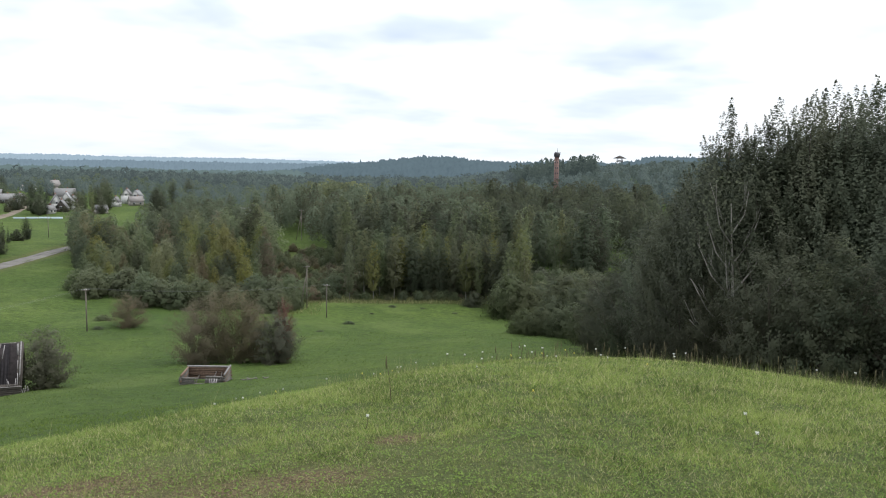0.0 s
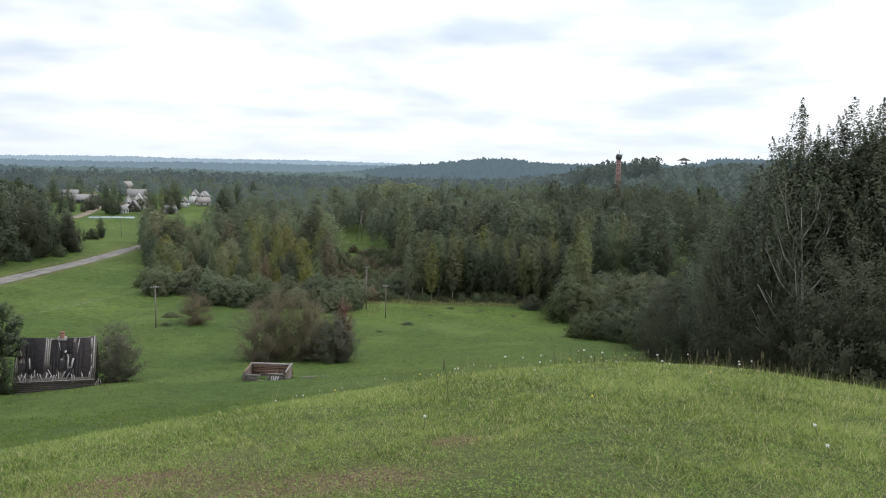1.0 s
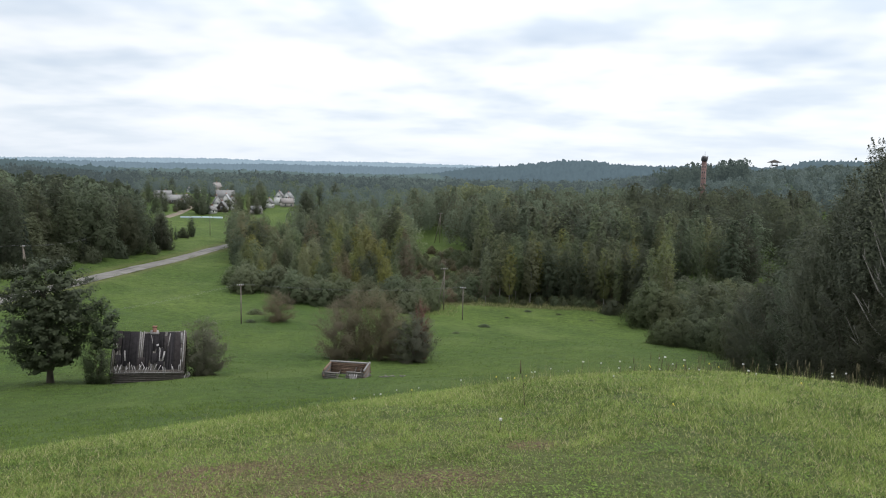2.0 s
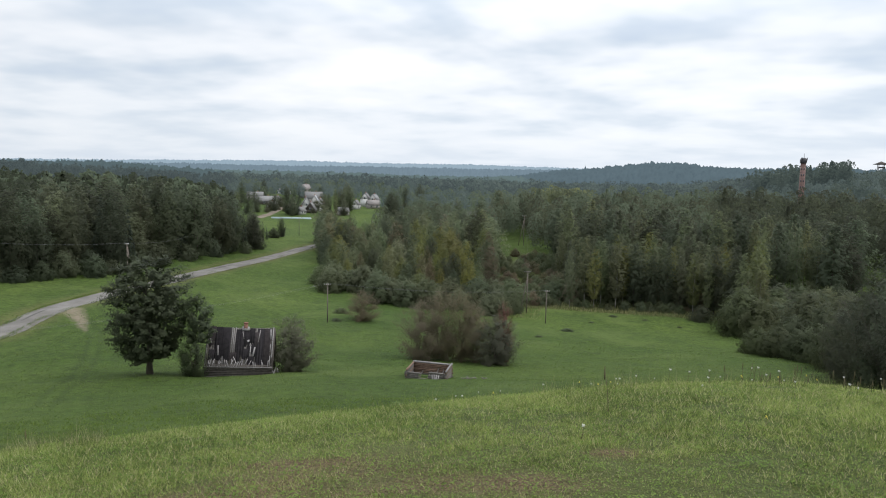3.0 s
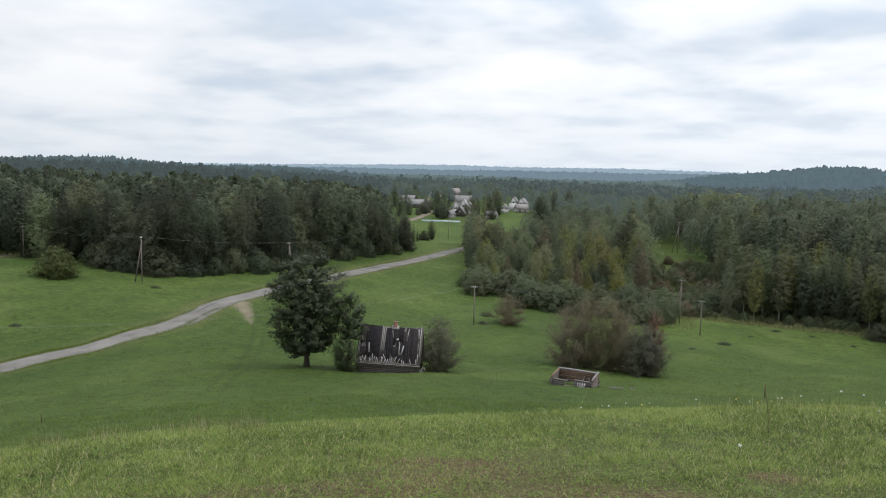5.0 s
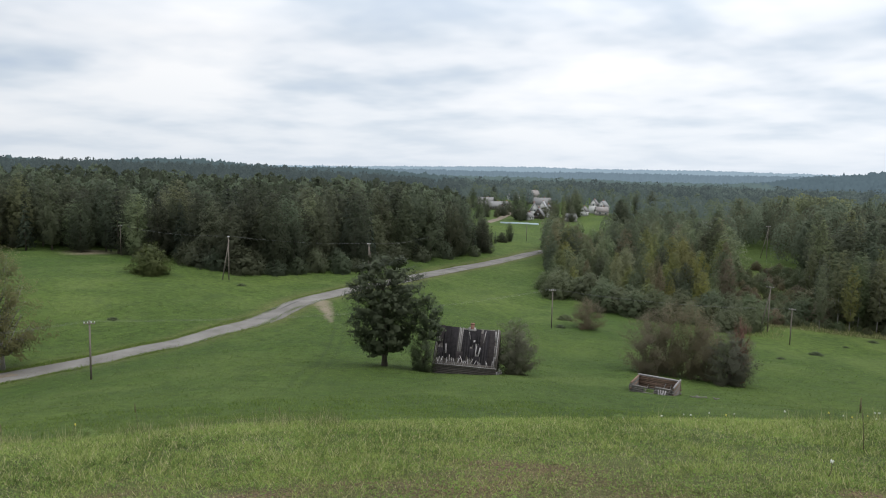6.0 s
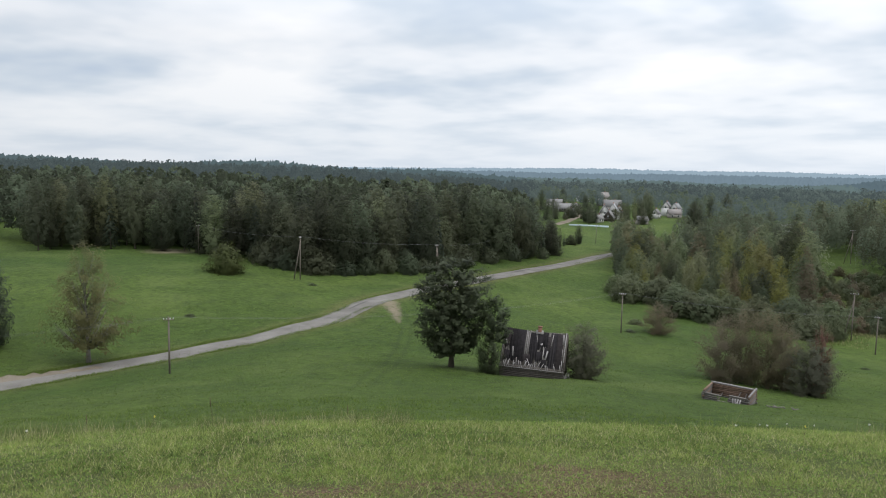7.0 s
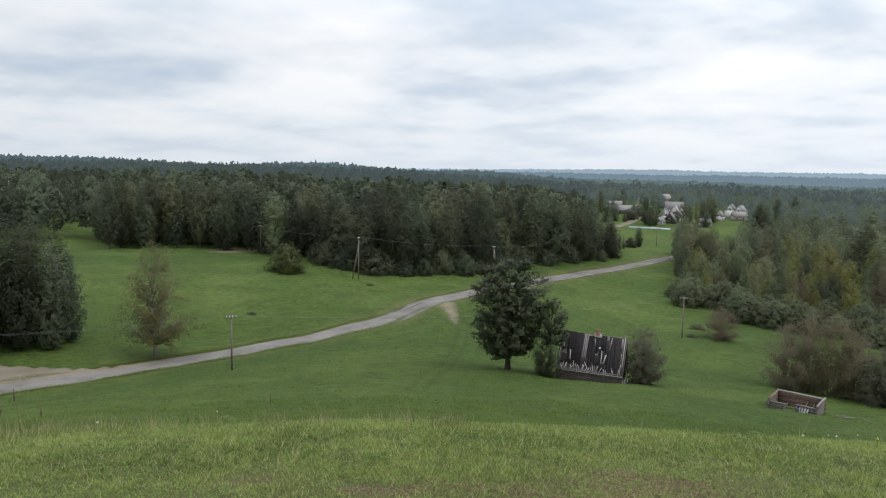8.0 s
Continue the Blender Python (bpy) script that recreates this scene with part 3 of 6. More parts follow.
def crown_cloud(kind, h, r, n, rng, base=0.25, boughs=None, rise=0.7, arch=0.0, twig=0.2, fuzz=0.035, uneven=0.2, spike=0.25):
    """Points and outward directions of the leaves of a crown: boughs carry twigs, twigs carry leaves."""
    if kind == "shoots":
        return shoots(h, r, n, rng, base)
    knots = np.array(OUTLINE[kind])
    boughs = boughs or int(np.clip(n / 24, 60, 200))
    grid = np.linspace(0, 1, 200)
    share = np.cumsum(np.interp(grid, knots[:, 0], knots[:, 1]) + 0.15)
    t = np.interp((np.arange(boughs) + rng.uniform(0, 1, boughs)) / boughs, share / share[-1], grid)
    th = np.arange(boughs) * 2.39996 + rng.normal(0, 0.35, boughs)
    wave = np.sin(2 * th + 5 * t + rng.uniform(0, 6)) + 0.8 * np.sin(3 * th - 7 * t + rng.uniform(0, 6))
    wide = r * np.interp(t, knots[:, 0], knots[:, 1]) * (1 + uneven * 0.5 * wave) * rng.uniform(1 - uneven, 1 + uneven * 0.4, boughs)
    tip = np.stack([np.cos(th) * wide, np.sin(th) * wide, h * (base + (1 - base) * t * rng.uniform(0.93, 1.0, boughs))], 1)
    foot = np.stack([np.zeros(boughs), np.zeros(boughs), np.maximum(tip[:, 2] - rise * (0.3 * r + wide) * rng.uniform(0.7, 1.3, boughs), 0.4 * base * h)], 1)
    bend = (tip + foot) / 2 + np.stack([np.zeros(boughs), np.zeros(boughs), arch * wide], 1)
    each = max(5, int(n / boughs / 4))
    own = np.repeat(np.arange(boughs), each)
    u = rng.uniform(0.08, 1, len(own)) ** 0.6
    joint = (1 - u)[:, None] ** 2 * foot[own] + (2 * u * (1 - u))[:, None] * bend[own] + (u ** 2)[:, None] * tip[own]
    way = tip[own] - foot[own]
    way /= np.linalg.norm(way, axis=1)[:, None] + 1e-9
    way = (0.1 + 0.6 * spike) * way + 0.75 * rng.normal(size=way.shape) * np.array([1, 1, 0.75]) + np.array([0, 0, 0.2])
    way *= (twig * r * rng.uniform(0.3, 1.15, len(own)) * (1.0 - spike * 0.6 * u))[:, None]
    pick = rng.integers(0, len(own), n)
    p = joint[pick] + way[pick] * rng.uniform(0, 1, n)[:, None] + rng.normal(size=(n, 3)) * fuzz * r
    p[:, 2] = np.clip(p[:, 2], max(0.02, base * 0.92) * h, h * 1.02)
    out = p - foot[own[pick]] * np.array([1, 1, 0.9])
    out /= np.linalg.norm(out, axis=1)[:, None] + 1e-9
    return p, out + rng.normal(size=(n, 3)) * 0.35 + np.array([0, 0, 0.3]), tip * 0.25 + bend * 0.75


def shoots(h, r, n, rng, base):
    """A crown of steep boughs that end in upright leafy tips."""
    m = 210
    th, rr = rng.uniform(0, 6.28, m), r * rng.uniform(0, 1, m) ** 0.6
    rr[0] = 0.0
    tip_z = h * (1.0 - 0.36 * (rr / r) ** 1.3 - rng.uniform(0, 0.3, m) * (rng.uniform(0, 1, m) < 0.75))
    tip_z[0] = h
    ln = h * rng.uniform(0.11, 0.2, m)
    pick = rng.integers(0, m, n)
    u = rng.uniform(0, 1, n) ** 0.8
    wide = (0.03 + 0.97 * np.sin(np.clip(u * 1.02, 0, 1) * np.pi) ** 0.7 * (1 - u * 0.55)) * r * 0.115
    a = rng.uniform(0, 6.28, n)
    k = wide * rng.uniform(0.3, 1.0, n) ** 0.5
    cx, cy = np.cos(th) * rr, np.sin(th) * rr
    inward = (1 - u) * 0.35
    p = np.stack([cx[pick] * (1 - inward) + np.cos(a) * k, cy[pick] * (1 - inward) + np.sin(a) * k, tip_z[pick] - ln[pick] * (1 - u)], 1)
    low = rng.uniform(0, 1, n) < 0.30
    t = rng.uniform(0, 1, n)
    t2 = rng.uniform(0, 6.28, n)
    lump = 0.75 + 0.25 * np.sin(5 * t2 + 9 * t) * np.sin(14 * t + 3)
    rad = r * np.sin(np.pi * np.clip(0.12 + 0.75 * t, 0, 1)) * lump * rng.uniform(0.6, 1, n)
    q = np.stack([np.cos(t2) * rad, np.sin(t2) * rad, h * (base + (0.84 - base) * t)], 1)
    p[low] = q[low]
    out = np.stack([np.cos(a), np.sin(a), np.full(n, 0.5)], 1) + rng.normal(size=(n, 3)) * 0.4
    return p, out, np.stack([cx * 0.9, cy * 0.9, tip_z - ln * 0.4], 1)


def skeleton(h, girth, tips, rng, top=0.85, stems=1, spread=0.0, sides=6, lean=0.03, fork=0.3):
    """Trunk or several stems, with limbs towards some of the crown's boughs."""
    s = Shape()
    spines = []
    for i in range(stems):
        th = rng.uniform(0, 6.28)
        dx, dy = math.cos(th) * spread * h, math.sin(th) * spread * h
        u = np.linspace(0, 1, 7)
        p = np.stack([dx * u ** 1.3 + lean * h * np.sin(u * 3 + i) * 0.3, dy * u ** 1.3 + lean * h * np.cos(u * 2.6 + 2 * i) * 0.3, u * h * top * rng.uniform(0.85, 1.0)], 1)
        p[:, :2] -= p[0, :2] * (0.8 if stems > 1 else 1.0)
        s.tube(p, girth * (1 - 0.9 * u) * np.where(u == 0, 1.35, 1.0), sides)
        spines.append(p)
    for c in tips:
        p = spines[rng.integers(len(spines))]
        z0 = max(fork * h * 0.7, c[2] - 0.25 * h * rng.uniform(0.6, 1.2))
        if z0 > c[2]:
            continue
        a = np.array([np.interp(z0, p[:, 2], p[:, k]) for k in range(3)])
        g = girth * (1 - 0.9 * min(1, a[2] / (h * top))) * 0.5
        mid = a * 0.45 + c * 0.55 + np.array([0, 0, -0.03 * h])
        s.tube(np.stack([a, mid, c]), (g, g * 0.6, g * 0.2), 4)
    return s


def tree_kind(name, crown, h, r, n, size, leaf, bark, seed, girth=None, base=0.25, stems=1, spread=0.0, limbs=10, long=1.5, droop=0.0, top=0.85, corners=4, **form):
    """The two meshes of one kind of tree: trunk with limbs, and leaves."""
    rng = np.random.default_rng(seed)
    p, out, c = crown_cloud(crown, h, r, n, rng, base, **form)
    if droop:
        p[:, 2] -= droop * (np.hypot(p[:, 0], p[:, 1]) / r) ** 1.5 * h
        p[:, 2] = np.maximum(p[:, 2], 0.12 * h)
        c[:, 2] -= droop * 0.5 * (np.hypot(c[:, 0], c[:, 1]) / r) ** 1.5 * h
    out /= np.linalg.norm(out, axis=1)[:, None] + 1e-9
    round_ = np.stack([p[:, 0] / r, p[:, 1] / r, (p[:, 2] - 0.45 * h) / (0.55 * h)], 1) + out * 0.18 + rng.normal(0, 0.08, p.shape) + np.array([0, 0, 0.42])
    round_ /= np.linalg.norm(round_, axis=1)[:, None] + 1e-9
    v, q = leaves(p, out * 0.6 + round_, size, rng, long, corners)
    tips = c[rng.permutation(len(c))[:limbs]]
    sk = skeleton(h, girth or h * 0.016, tips, rng, top, stems, spread, fork=base)
    return sk.mesh(name + "_trunk", bark, True), mesh_of(name + "_crown", v, q, leaf, normals=np.repeat(round_, len(v) // len(p), axis=0))


KINDS = {}


def kind_of(key, *args, **kw):
    KINDS[key] = tree_kind(key, *args, **kw)


def plant(name, key, b, d, h, label, category="tree", group="", width=1.0, leaf=None, rng=random, sink=0.15):
    """One tree or bush of a kind, h metres high, its foot on the ground."""
    trunk, crown = KINDS[key]
    top = max(v[2] for v in crown_bounds(key))
    s = h / top
    ob = thing(name, at(b, d, -sink), label, category, group)
    ob.rotation_euler = (0, 0, rng.uniform(0, 6.28))
    ob.scale = (s * width, s * width, s)
    part("trunk", trunk, None, ob)
    c = part("crown", crown, None, ob)
    if leaf is not None:
        c.material_slots[0].link = "OBJECT"
        c.material_slots[0].material = leaf
    return ob


@lru_cache(maxsize=None)
def crown_bounds(key):
    me = KINDS[key][1]
    v = np.empty(len(me.vertices) * 3, np.float32)
    me.vertices.foreach_get("co", v)
    v = v.reshape(-1, 3)
    return tuple(map(tuple, (v.min(0), v.max(0))))


# kinds, at their usual size; the near ones have finer leaves
kind_of("linden", "ovate", 13.5, 4.3, 44000, 0.17, LEAF_LINDEN, BARK, 11, boughs=200, girth=0.30, base=0.16, limbs=16, rise=0.25, twig=0.15, fuzz=0.018, uneven=0.16, spike=0.0)
kind_of("side_linden", "round", 8.5, 2.0, 8000, 0.14, LEAF_LINDEN, BARK, 15, boughs=60, girth=0.09, base=0.45, limbs=10, twig=0.22, fuzz=0.035, uneven=0.3, spike=0.0)
kind_of("orchard", "round", 5.5, 2.8, 12000, 0.11, LEAF_WILLOW, BARK, 12, boughs=80, girth=0.10, base=0.05, stems=4, spread=0.2, limbs=24, rise=0.3, twig=0.22, fuzz=0.045, uneven=0.26, spike=0.1)
kind_of("twiggy", "round", 7.5, 3.9, 14000, 0.105, LEAF_BROWN, BARK_TWIG, 13, boughs=85, girth=0.05, base=0.06, stems=5, spread=0.3, limbs=36, rise=0.3, twig=0.22, fuzz=0.045, uneven=0.34, spike=0.0)
kind_of("weeping", "weep", 17.0, 4.3, 12000, 0.14, BLADE_WEEPING, BARK_PALE, 14, boughs=100, girth=0.24, base=0.17, limbs=70, droop=0.05, long=2.4, rise=1.0, arch=0.45, twig=0.22, fuzz=0.05, uneven=0.34, spike=0.0)
for i in range(3):
    kind_of("poplar%d" % i, "shoots", 19.0, 3.7, 36000, 0.095, LEAF_POPLAR, BARK, 20 + i, corners=3, girth=0.22, base=0.22, limbs=16, top=0.95)
    kind_of("sallow%d" % i, "round", 9.5, 3.8, 19000, 0.108, LEAF_MID, BARK, 25 + i, corners=3, boughs=75, girth=0.08, base=0.03, stems=5, spread=0.3, limbs=40, rise=0.5, twig=0.2, fuzz=0.03, uneven=0.34, spike=0.2)
    kind_of("willow%d" % i, "dome", 5.0, 3.3, 2600, 0.25, WOOD_SALLOW, BARK, 30 + i, girth=0.06, base=0.0, stems=4, spread=0.3, limbs=3, corners=3, rise=0.3, twig=0.2, fuzz=0.06, uneven=0.24)
    kind_of("osier%d" % i, "dome", 5.0, 3.2, 8000, 0.16, LEAF_OSIER, BARK, 35 + i, boughs=160, girth=0.06, base=0.0, stems=4, spread=0.3, limbs=3, corners=3, rise=0.3, twig=0.18, fuzz=0.05, uneven=0.2)
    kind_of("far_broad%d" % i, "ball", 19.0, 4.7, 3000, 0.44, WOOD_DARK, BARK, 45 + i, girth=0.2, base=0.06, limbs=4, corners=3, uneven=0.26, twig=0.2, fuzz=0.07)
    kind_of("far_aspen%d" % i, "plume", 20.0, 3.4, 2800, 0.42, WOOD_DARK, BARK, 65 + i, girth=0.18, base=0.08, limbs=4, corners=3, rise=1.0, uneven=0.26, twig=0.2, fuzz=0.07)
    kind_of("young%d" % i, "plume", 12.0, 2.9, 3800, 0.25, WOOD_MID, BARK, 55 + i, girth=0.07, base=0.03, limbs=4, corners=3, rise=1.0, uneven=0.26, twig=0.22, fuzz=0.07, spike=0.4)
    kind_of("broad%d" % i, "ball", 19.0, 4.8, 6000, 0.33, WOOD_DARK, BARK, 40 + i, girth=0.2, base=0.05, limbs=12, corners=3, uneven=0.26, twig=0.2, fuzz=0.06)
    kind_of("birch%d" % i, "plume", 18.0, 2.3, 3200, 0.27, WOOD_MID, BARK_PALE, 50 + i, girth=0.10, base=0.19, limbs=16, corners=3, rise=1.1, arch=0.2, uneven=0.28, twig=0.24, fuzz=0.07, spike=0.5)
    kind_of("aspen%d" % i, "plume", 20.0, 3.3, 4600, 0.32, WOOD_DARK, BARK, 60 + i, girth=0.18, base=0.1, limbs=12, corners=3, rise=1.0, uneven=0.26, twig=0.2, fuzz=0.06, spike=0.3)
    kind_of("spruce%d" % i, "cone", 20.0, 3.2, 2600, 0.36, LEAF_BLUE, BARK, 70 + i, girth=0.2, base=0.06, limbs=0, corners=3, rise=-0.25, uneven=0.15, twig=0.12, fuzz=0.03, spike=0.8)

R = random.Random(17)


def clear_of(b, d, used, gap):
    x, y = -d * math.sin(radians(b)), d * math.cos(radians(b))
    if any((x - u) ** 2 + (y - w) ** 2 < gap * gap for u, w in used):
        return False
    used.append((x, y))
    return True


def stand(n, b0, b1, d0, d1, gap, picks, heights, group, used, tall=None, rise=1.0):
    """Trees of a wood, one by one. d0 and d1 are functions of the bearing. picks: (weight, kinds, name, label, leaf)."""
    tries = 0
    while n > 0 and tries < 6000:
        tries += 1
        b = R.uniform(b0, b1)
        lo, hi = d0(b), d1(b)
        d = lo + (hi - lo) * R.random() ** 1.3
        if not clear_of(b, d, used, gap):
            continue
        w, keys, name, label, leaf = R.choices(picks, [p[0] for p in picks])[0]
        plant(name, R.choice(keys), b, d, R.uniform(*heights) * (tall(b) if tall else 1.0) * (rise + (1 - rise) * (d - lo) / (hi - lo)), label, "tree", group, R.uniform(0.85, 1.2), leaf, R)
        n -= 1


def line_of(*pairs):
    xs, ys = [p[0] for p in pairs], [p[1] for p in pairs]
    return lambda b: float(np.interp(b, xs, ys))


three = lambda s: [s + str(i) for i in range(3)]
BROADLEAF = (three("broad"), "broadleaf_tree", "dark green dense broadleaf tree in the wood")
FAR_BROADLEAF = (three("far_broad"),) + BROADLEAF[1:]

# the tall dark trees close by on the slope
for b, d, h, kind in ((-16.4, 61, 12.6, 1), (-17.3, 58, 14.8, 2), (-18.3, 58, 17.0, 0), (-19.6, 55, 17.4, 2), (-20.8, 52, 19.7, 1), (-21.9, 55, 18.6, 2), (-23.0, 52, 18.4, 0), (-23.9, 51, 19.2, 1), (-25.0, 55, 19.8, 2), (-26.2, 50, 19.4, 0),
                      (-27.3, 53, 20.8, 1), (-28.5, 50, 19.6, 2), (-29.6, 54, 21.2, 0), (-30.8, 50, 19.8, 1), (-32.2, 53, 20.8, 2), (-33.8, 50, 19.6, 0), (-26.8, 60, 22.0, 2), (-29.0, 61, 22.6, 1)):
    plant("poplar_tree", "poplar%d" % kind, b, d, h, "tall dark green tree with upright pointed boughs", "tree", "tall trees on the slope", R.uniform(0.95, 1.15), None, R)
for b, d, h, kind in ((-18.8, 66, 15.5, 0), (-20.5, 64, 18.0, 1), (-22.4, 66, 18.5, 2), (-24.2, 64, 19.0, 0), (-26.0, 66, 20.5, 1), (-28.0, 66, 21.0, 2), (-30.2, 64, 21.0, 0), (-32.4, 62, 20.5, 1), (-17.2, 72, 14.5, 2), (-34.2, 62, 20.0, 2),
                      (-16.0, 100, 20.0, 0), (-17.4, 110, 24.0, 1), (-14.6, 120, 20.0, 2), (-15.6, 135, 22.0, 1), (-13.4, 140, 17.0, 0), (-18.6, 90, 22.0, 2)):
    plant("slope_tree", "broad%d" % kind, b, d, h, "dark green dense broadleaf tree on the steep slope", "tree", "broadleaf trees on the slope", 0.9, LEAF_MID if d < 80 else LEAF_DARK, R)
for b, d, h, kind in ((-13.2, 84, 11.5, 0), (-14.8, 70, 11.0, 1), (-15.6, 82, 14.0, 1), (-16.6, 60, 10.4, 2), (-17.5, 70, 13.0, 0), (-18.6, 50, 9.2, 0), (-20.6, 46, 7.4, 1), (-23.0, 44, 6.8, 2), (-24.6, 43, 9.6, 0),
                      (-26.4, 43, 7.4, 1), (-28.3, 41, 9.6, 2), (-30.2, 42, 8.2, 0), (-31.8, 40, 10.4, 1), (-34.5, 42, 9.5, 2), (-12.2, 110, 12.0, 2), (-13.6, 100, 13.5, 0)):
    plant("sallow_tree", "sallow%d" % kind, b, d, h, "grey-green rounded sallow on the steep slope", "tree", "sallows on the slope", R.uniform(0.75, 1.0), ((LEAF_WILLOW, None, LEAF_DARK)[(kind + int(d)) % 3] if d < 58 else (LEAF_DARK, LEAF_LINDEN, LEAF_MID)[kind]), R)


BARK_ASPEN = rough_surface("bark_aspen", (0.105, 0.098, 0.086), (0.24, 0.225, 0.20), 4, 0.9, 0.01, (1, 1, 0.4))


def bare_limbed_tree():
    """A tall aspen whose pale forked limbs show before the dark crowns."""
    rng = np.random.default_rng(77)
    tr = thing("pale_aspen", at(-21.45, 47.5, -0.2), "aspen with pale bare forked limbs and thin high leaves", "tree", "tall trees on the slope")
    s = Shape()
    u = np.linspace(0, 1, 9)
    spine = np.stack([0.3 * np.sin(4 * u), 0.1 * np.sin(3 * u), 12.0 * u], 1)
    s.tube(spine, 0.155 * (1 - 0.85 * u), 8)
    ends = []
    for z, side, up, ln in ((4.0, -1, 1.0, 4.2), (4.6, 1, 0.9, 4.6), (6.0, -1, 1.2, 4.2), (6.6, 1, 1.3, 4.0), (7.6, -1, 1.5, 3.6), (8.4, 1, 1.7, 3.4), (5.2, -0.4, 1.4, 4.0), (9.4, -1, 1.8, 3.0), (10.2, 1, 1.9, 2.8), (3.2, -1, 0.5, 3.0)):
        a = np.array([np.interp(z, spine[:, 2], spine[:, 0]), 0, z])
        d = np.array([side * 0.75, rng.uniform(-0.5, 0.3), up])
        d /= np.linalg.norm(d)
        e = a + d * ln
        m = (a + e) / 2 + np.array([side * 0.25, 0, -0.15])
        s.tube(np.stack([a, m, e]), (0.068, 0.046, 0.016), 5)
        ends.append(e)
        for k in range(4):
            t = rng.uniform(0.35, 0.95)
            q = a + (e - a) * t
            f = q + np.array([side * rng.uniform(-0.1, 0.7), rng.uniform(-0.4, 0.4), rng.uniform(0.5, 1.5)])
            s.tube(np.stack([q, (q + f) / 2, f]), (0.028, 0.018, 0.006), 4)
            ends.append(f)
    part("trunk", s, BARK_ASPEN, tr, "pale forked trunk", True)
    c = np.array([e for e in ends if e[2] > 7.5] + [spine[-1] - (0, 0, 1.5 * i) for i in range(4)])
    n = 1800
    p = c[rng.integers(0, len(c), n)] + rng.normal(size=(n, 3)) * np.array([0.5, 0.5, 0.8])
    v, q = leaves(p, rng.normal(size=(n, 3)) + np.array([0, 0, 0.5]), 0.15, rng)
    part("crown", mesh_of("crown", v, q, LEAF_MID), None, tr)


bare_limbed_tree()

# round willow bushes at the far corner of the meadow
for b, d, h in ((-5.4, 176, 11.5), (-6.6, 172, 9.0), (-6.4, 150, 5.5), (-7.8, 146, 6.0), (-9.0, 142, 5.5), (-8.6, 158, 7.5), (-10.2, 140, 7.0), (-11.4, 134, 8.0), (-10.4, 160, 9.5), (-12.4, 128, 8.5), (-5.2, 186, 10.0), (-9.5, 178, 11.0)):
    plant("willow_bush", R.choice(three("osier")), b, d, h, "rounded grey-green willow bush at the meadow edge", "bush", "willow bushes", R.uniform(0.85, 1.08), None, R)
plant("round_bush", "osier0", -2.5, 192, 4.4, "single round dark willow bush in the meadow", "bush", "", 1.2, LEAF_MID, R)

# birch stand across the valley
used = []
birches = (6, three("birch"), "birch_tree", "slender birch with a pale trunk and sparse green crown", None)
yellowing = (2, three("birch"), "birch_tree", "slender birch with yellowing leaves", WOOD_OLIVE)
dark_wood = (3, three("aspen"), "aspen_tree", "dark green aspen in the wood", None)
far_dark_wood = (3, three("far_aspen")) + dark_wood[2:]
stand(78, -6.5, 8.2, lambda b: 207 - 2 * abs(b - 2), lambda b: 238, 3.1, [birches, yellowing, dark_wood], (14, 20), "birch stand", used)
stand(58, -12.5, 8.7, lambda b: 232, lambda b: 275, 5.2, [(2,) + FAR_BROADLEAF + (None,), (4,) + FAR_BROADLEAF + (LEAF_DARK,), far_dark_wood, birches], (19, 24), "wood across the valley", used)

stand(70, -6.5, 8.6, lambda b: 208, lambda b: 234, 2.2, [(1, three("willow"), "willow_bush", "dull green undergrowth bush below the birches", WOOD_SALLOW), (1, three("willow"), "willow_bush", "brownish undergrowth bush below the birches", WOOD_BROWN)], (2.8, 6.5), "undergrowth below the birches", used)

stand(30, -12.6, -5.8, lambda b: 190, lambda b: 228, 3.6, [(2, three("willow"), "willow_bush", "dark green scrub at the corner of the wood", WOOD_DARK), (1, three("willow"), "willow_bush", "low grey-green sallow scrub before the wood", None)], (4, 8.5), "sallow scrub", used)

# mixed wood in the middle, with sallow scrub before it
DIP = line_of((13, 1.2), (14.6, 1.2), (15.4, 0.96), (16.5, 1.02), (19.5, 1.06), (21.4, 1.0), (21.9, 0.78), (24.0, 0.78), (24.6, 0.95), (27, 1.05))
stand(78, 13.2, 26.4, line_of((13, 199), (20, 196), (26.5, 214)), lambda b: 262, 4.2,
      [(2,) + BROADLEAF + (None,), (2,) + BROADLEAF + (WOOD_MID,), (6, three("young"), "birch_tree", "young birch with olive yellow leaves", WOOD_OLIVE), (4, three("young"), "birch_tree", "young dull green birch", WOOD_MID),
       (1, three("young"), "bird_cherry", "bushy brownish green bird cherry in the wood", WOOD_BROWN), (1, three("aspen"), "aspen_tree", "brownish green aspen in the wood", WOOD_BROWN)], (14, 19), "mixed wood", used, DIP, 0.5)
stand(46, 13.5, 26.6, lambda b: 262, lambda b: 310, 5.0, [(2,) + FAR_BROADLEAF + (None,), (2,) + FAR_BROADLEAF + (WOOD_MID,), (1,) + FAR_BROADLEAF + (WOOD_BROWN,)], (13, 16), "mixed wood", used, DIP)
stand(34, 11.2, 26.6, line_of((11, 176), (17, 178), (22.5, 178), (26.6, 196)), line_of((11, 196), (20, 200), (26.6, 214)), 3.6,
      [(1, three("willow"), "willow_bush", "low grey-green sallow scrub before the wood", None)], (4.5, 7.5), "sallow scrub", used)
stand(40, -5.5, 11.5, lambda b: 199, lambda b: 209, 2.6, [(1, three("willow"), "willow_bush", "low grey-green sallow scrub before the wood", None)], (1.3, 3.0), "sallow scrub", used)

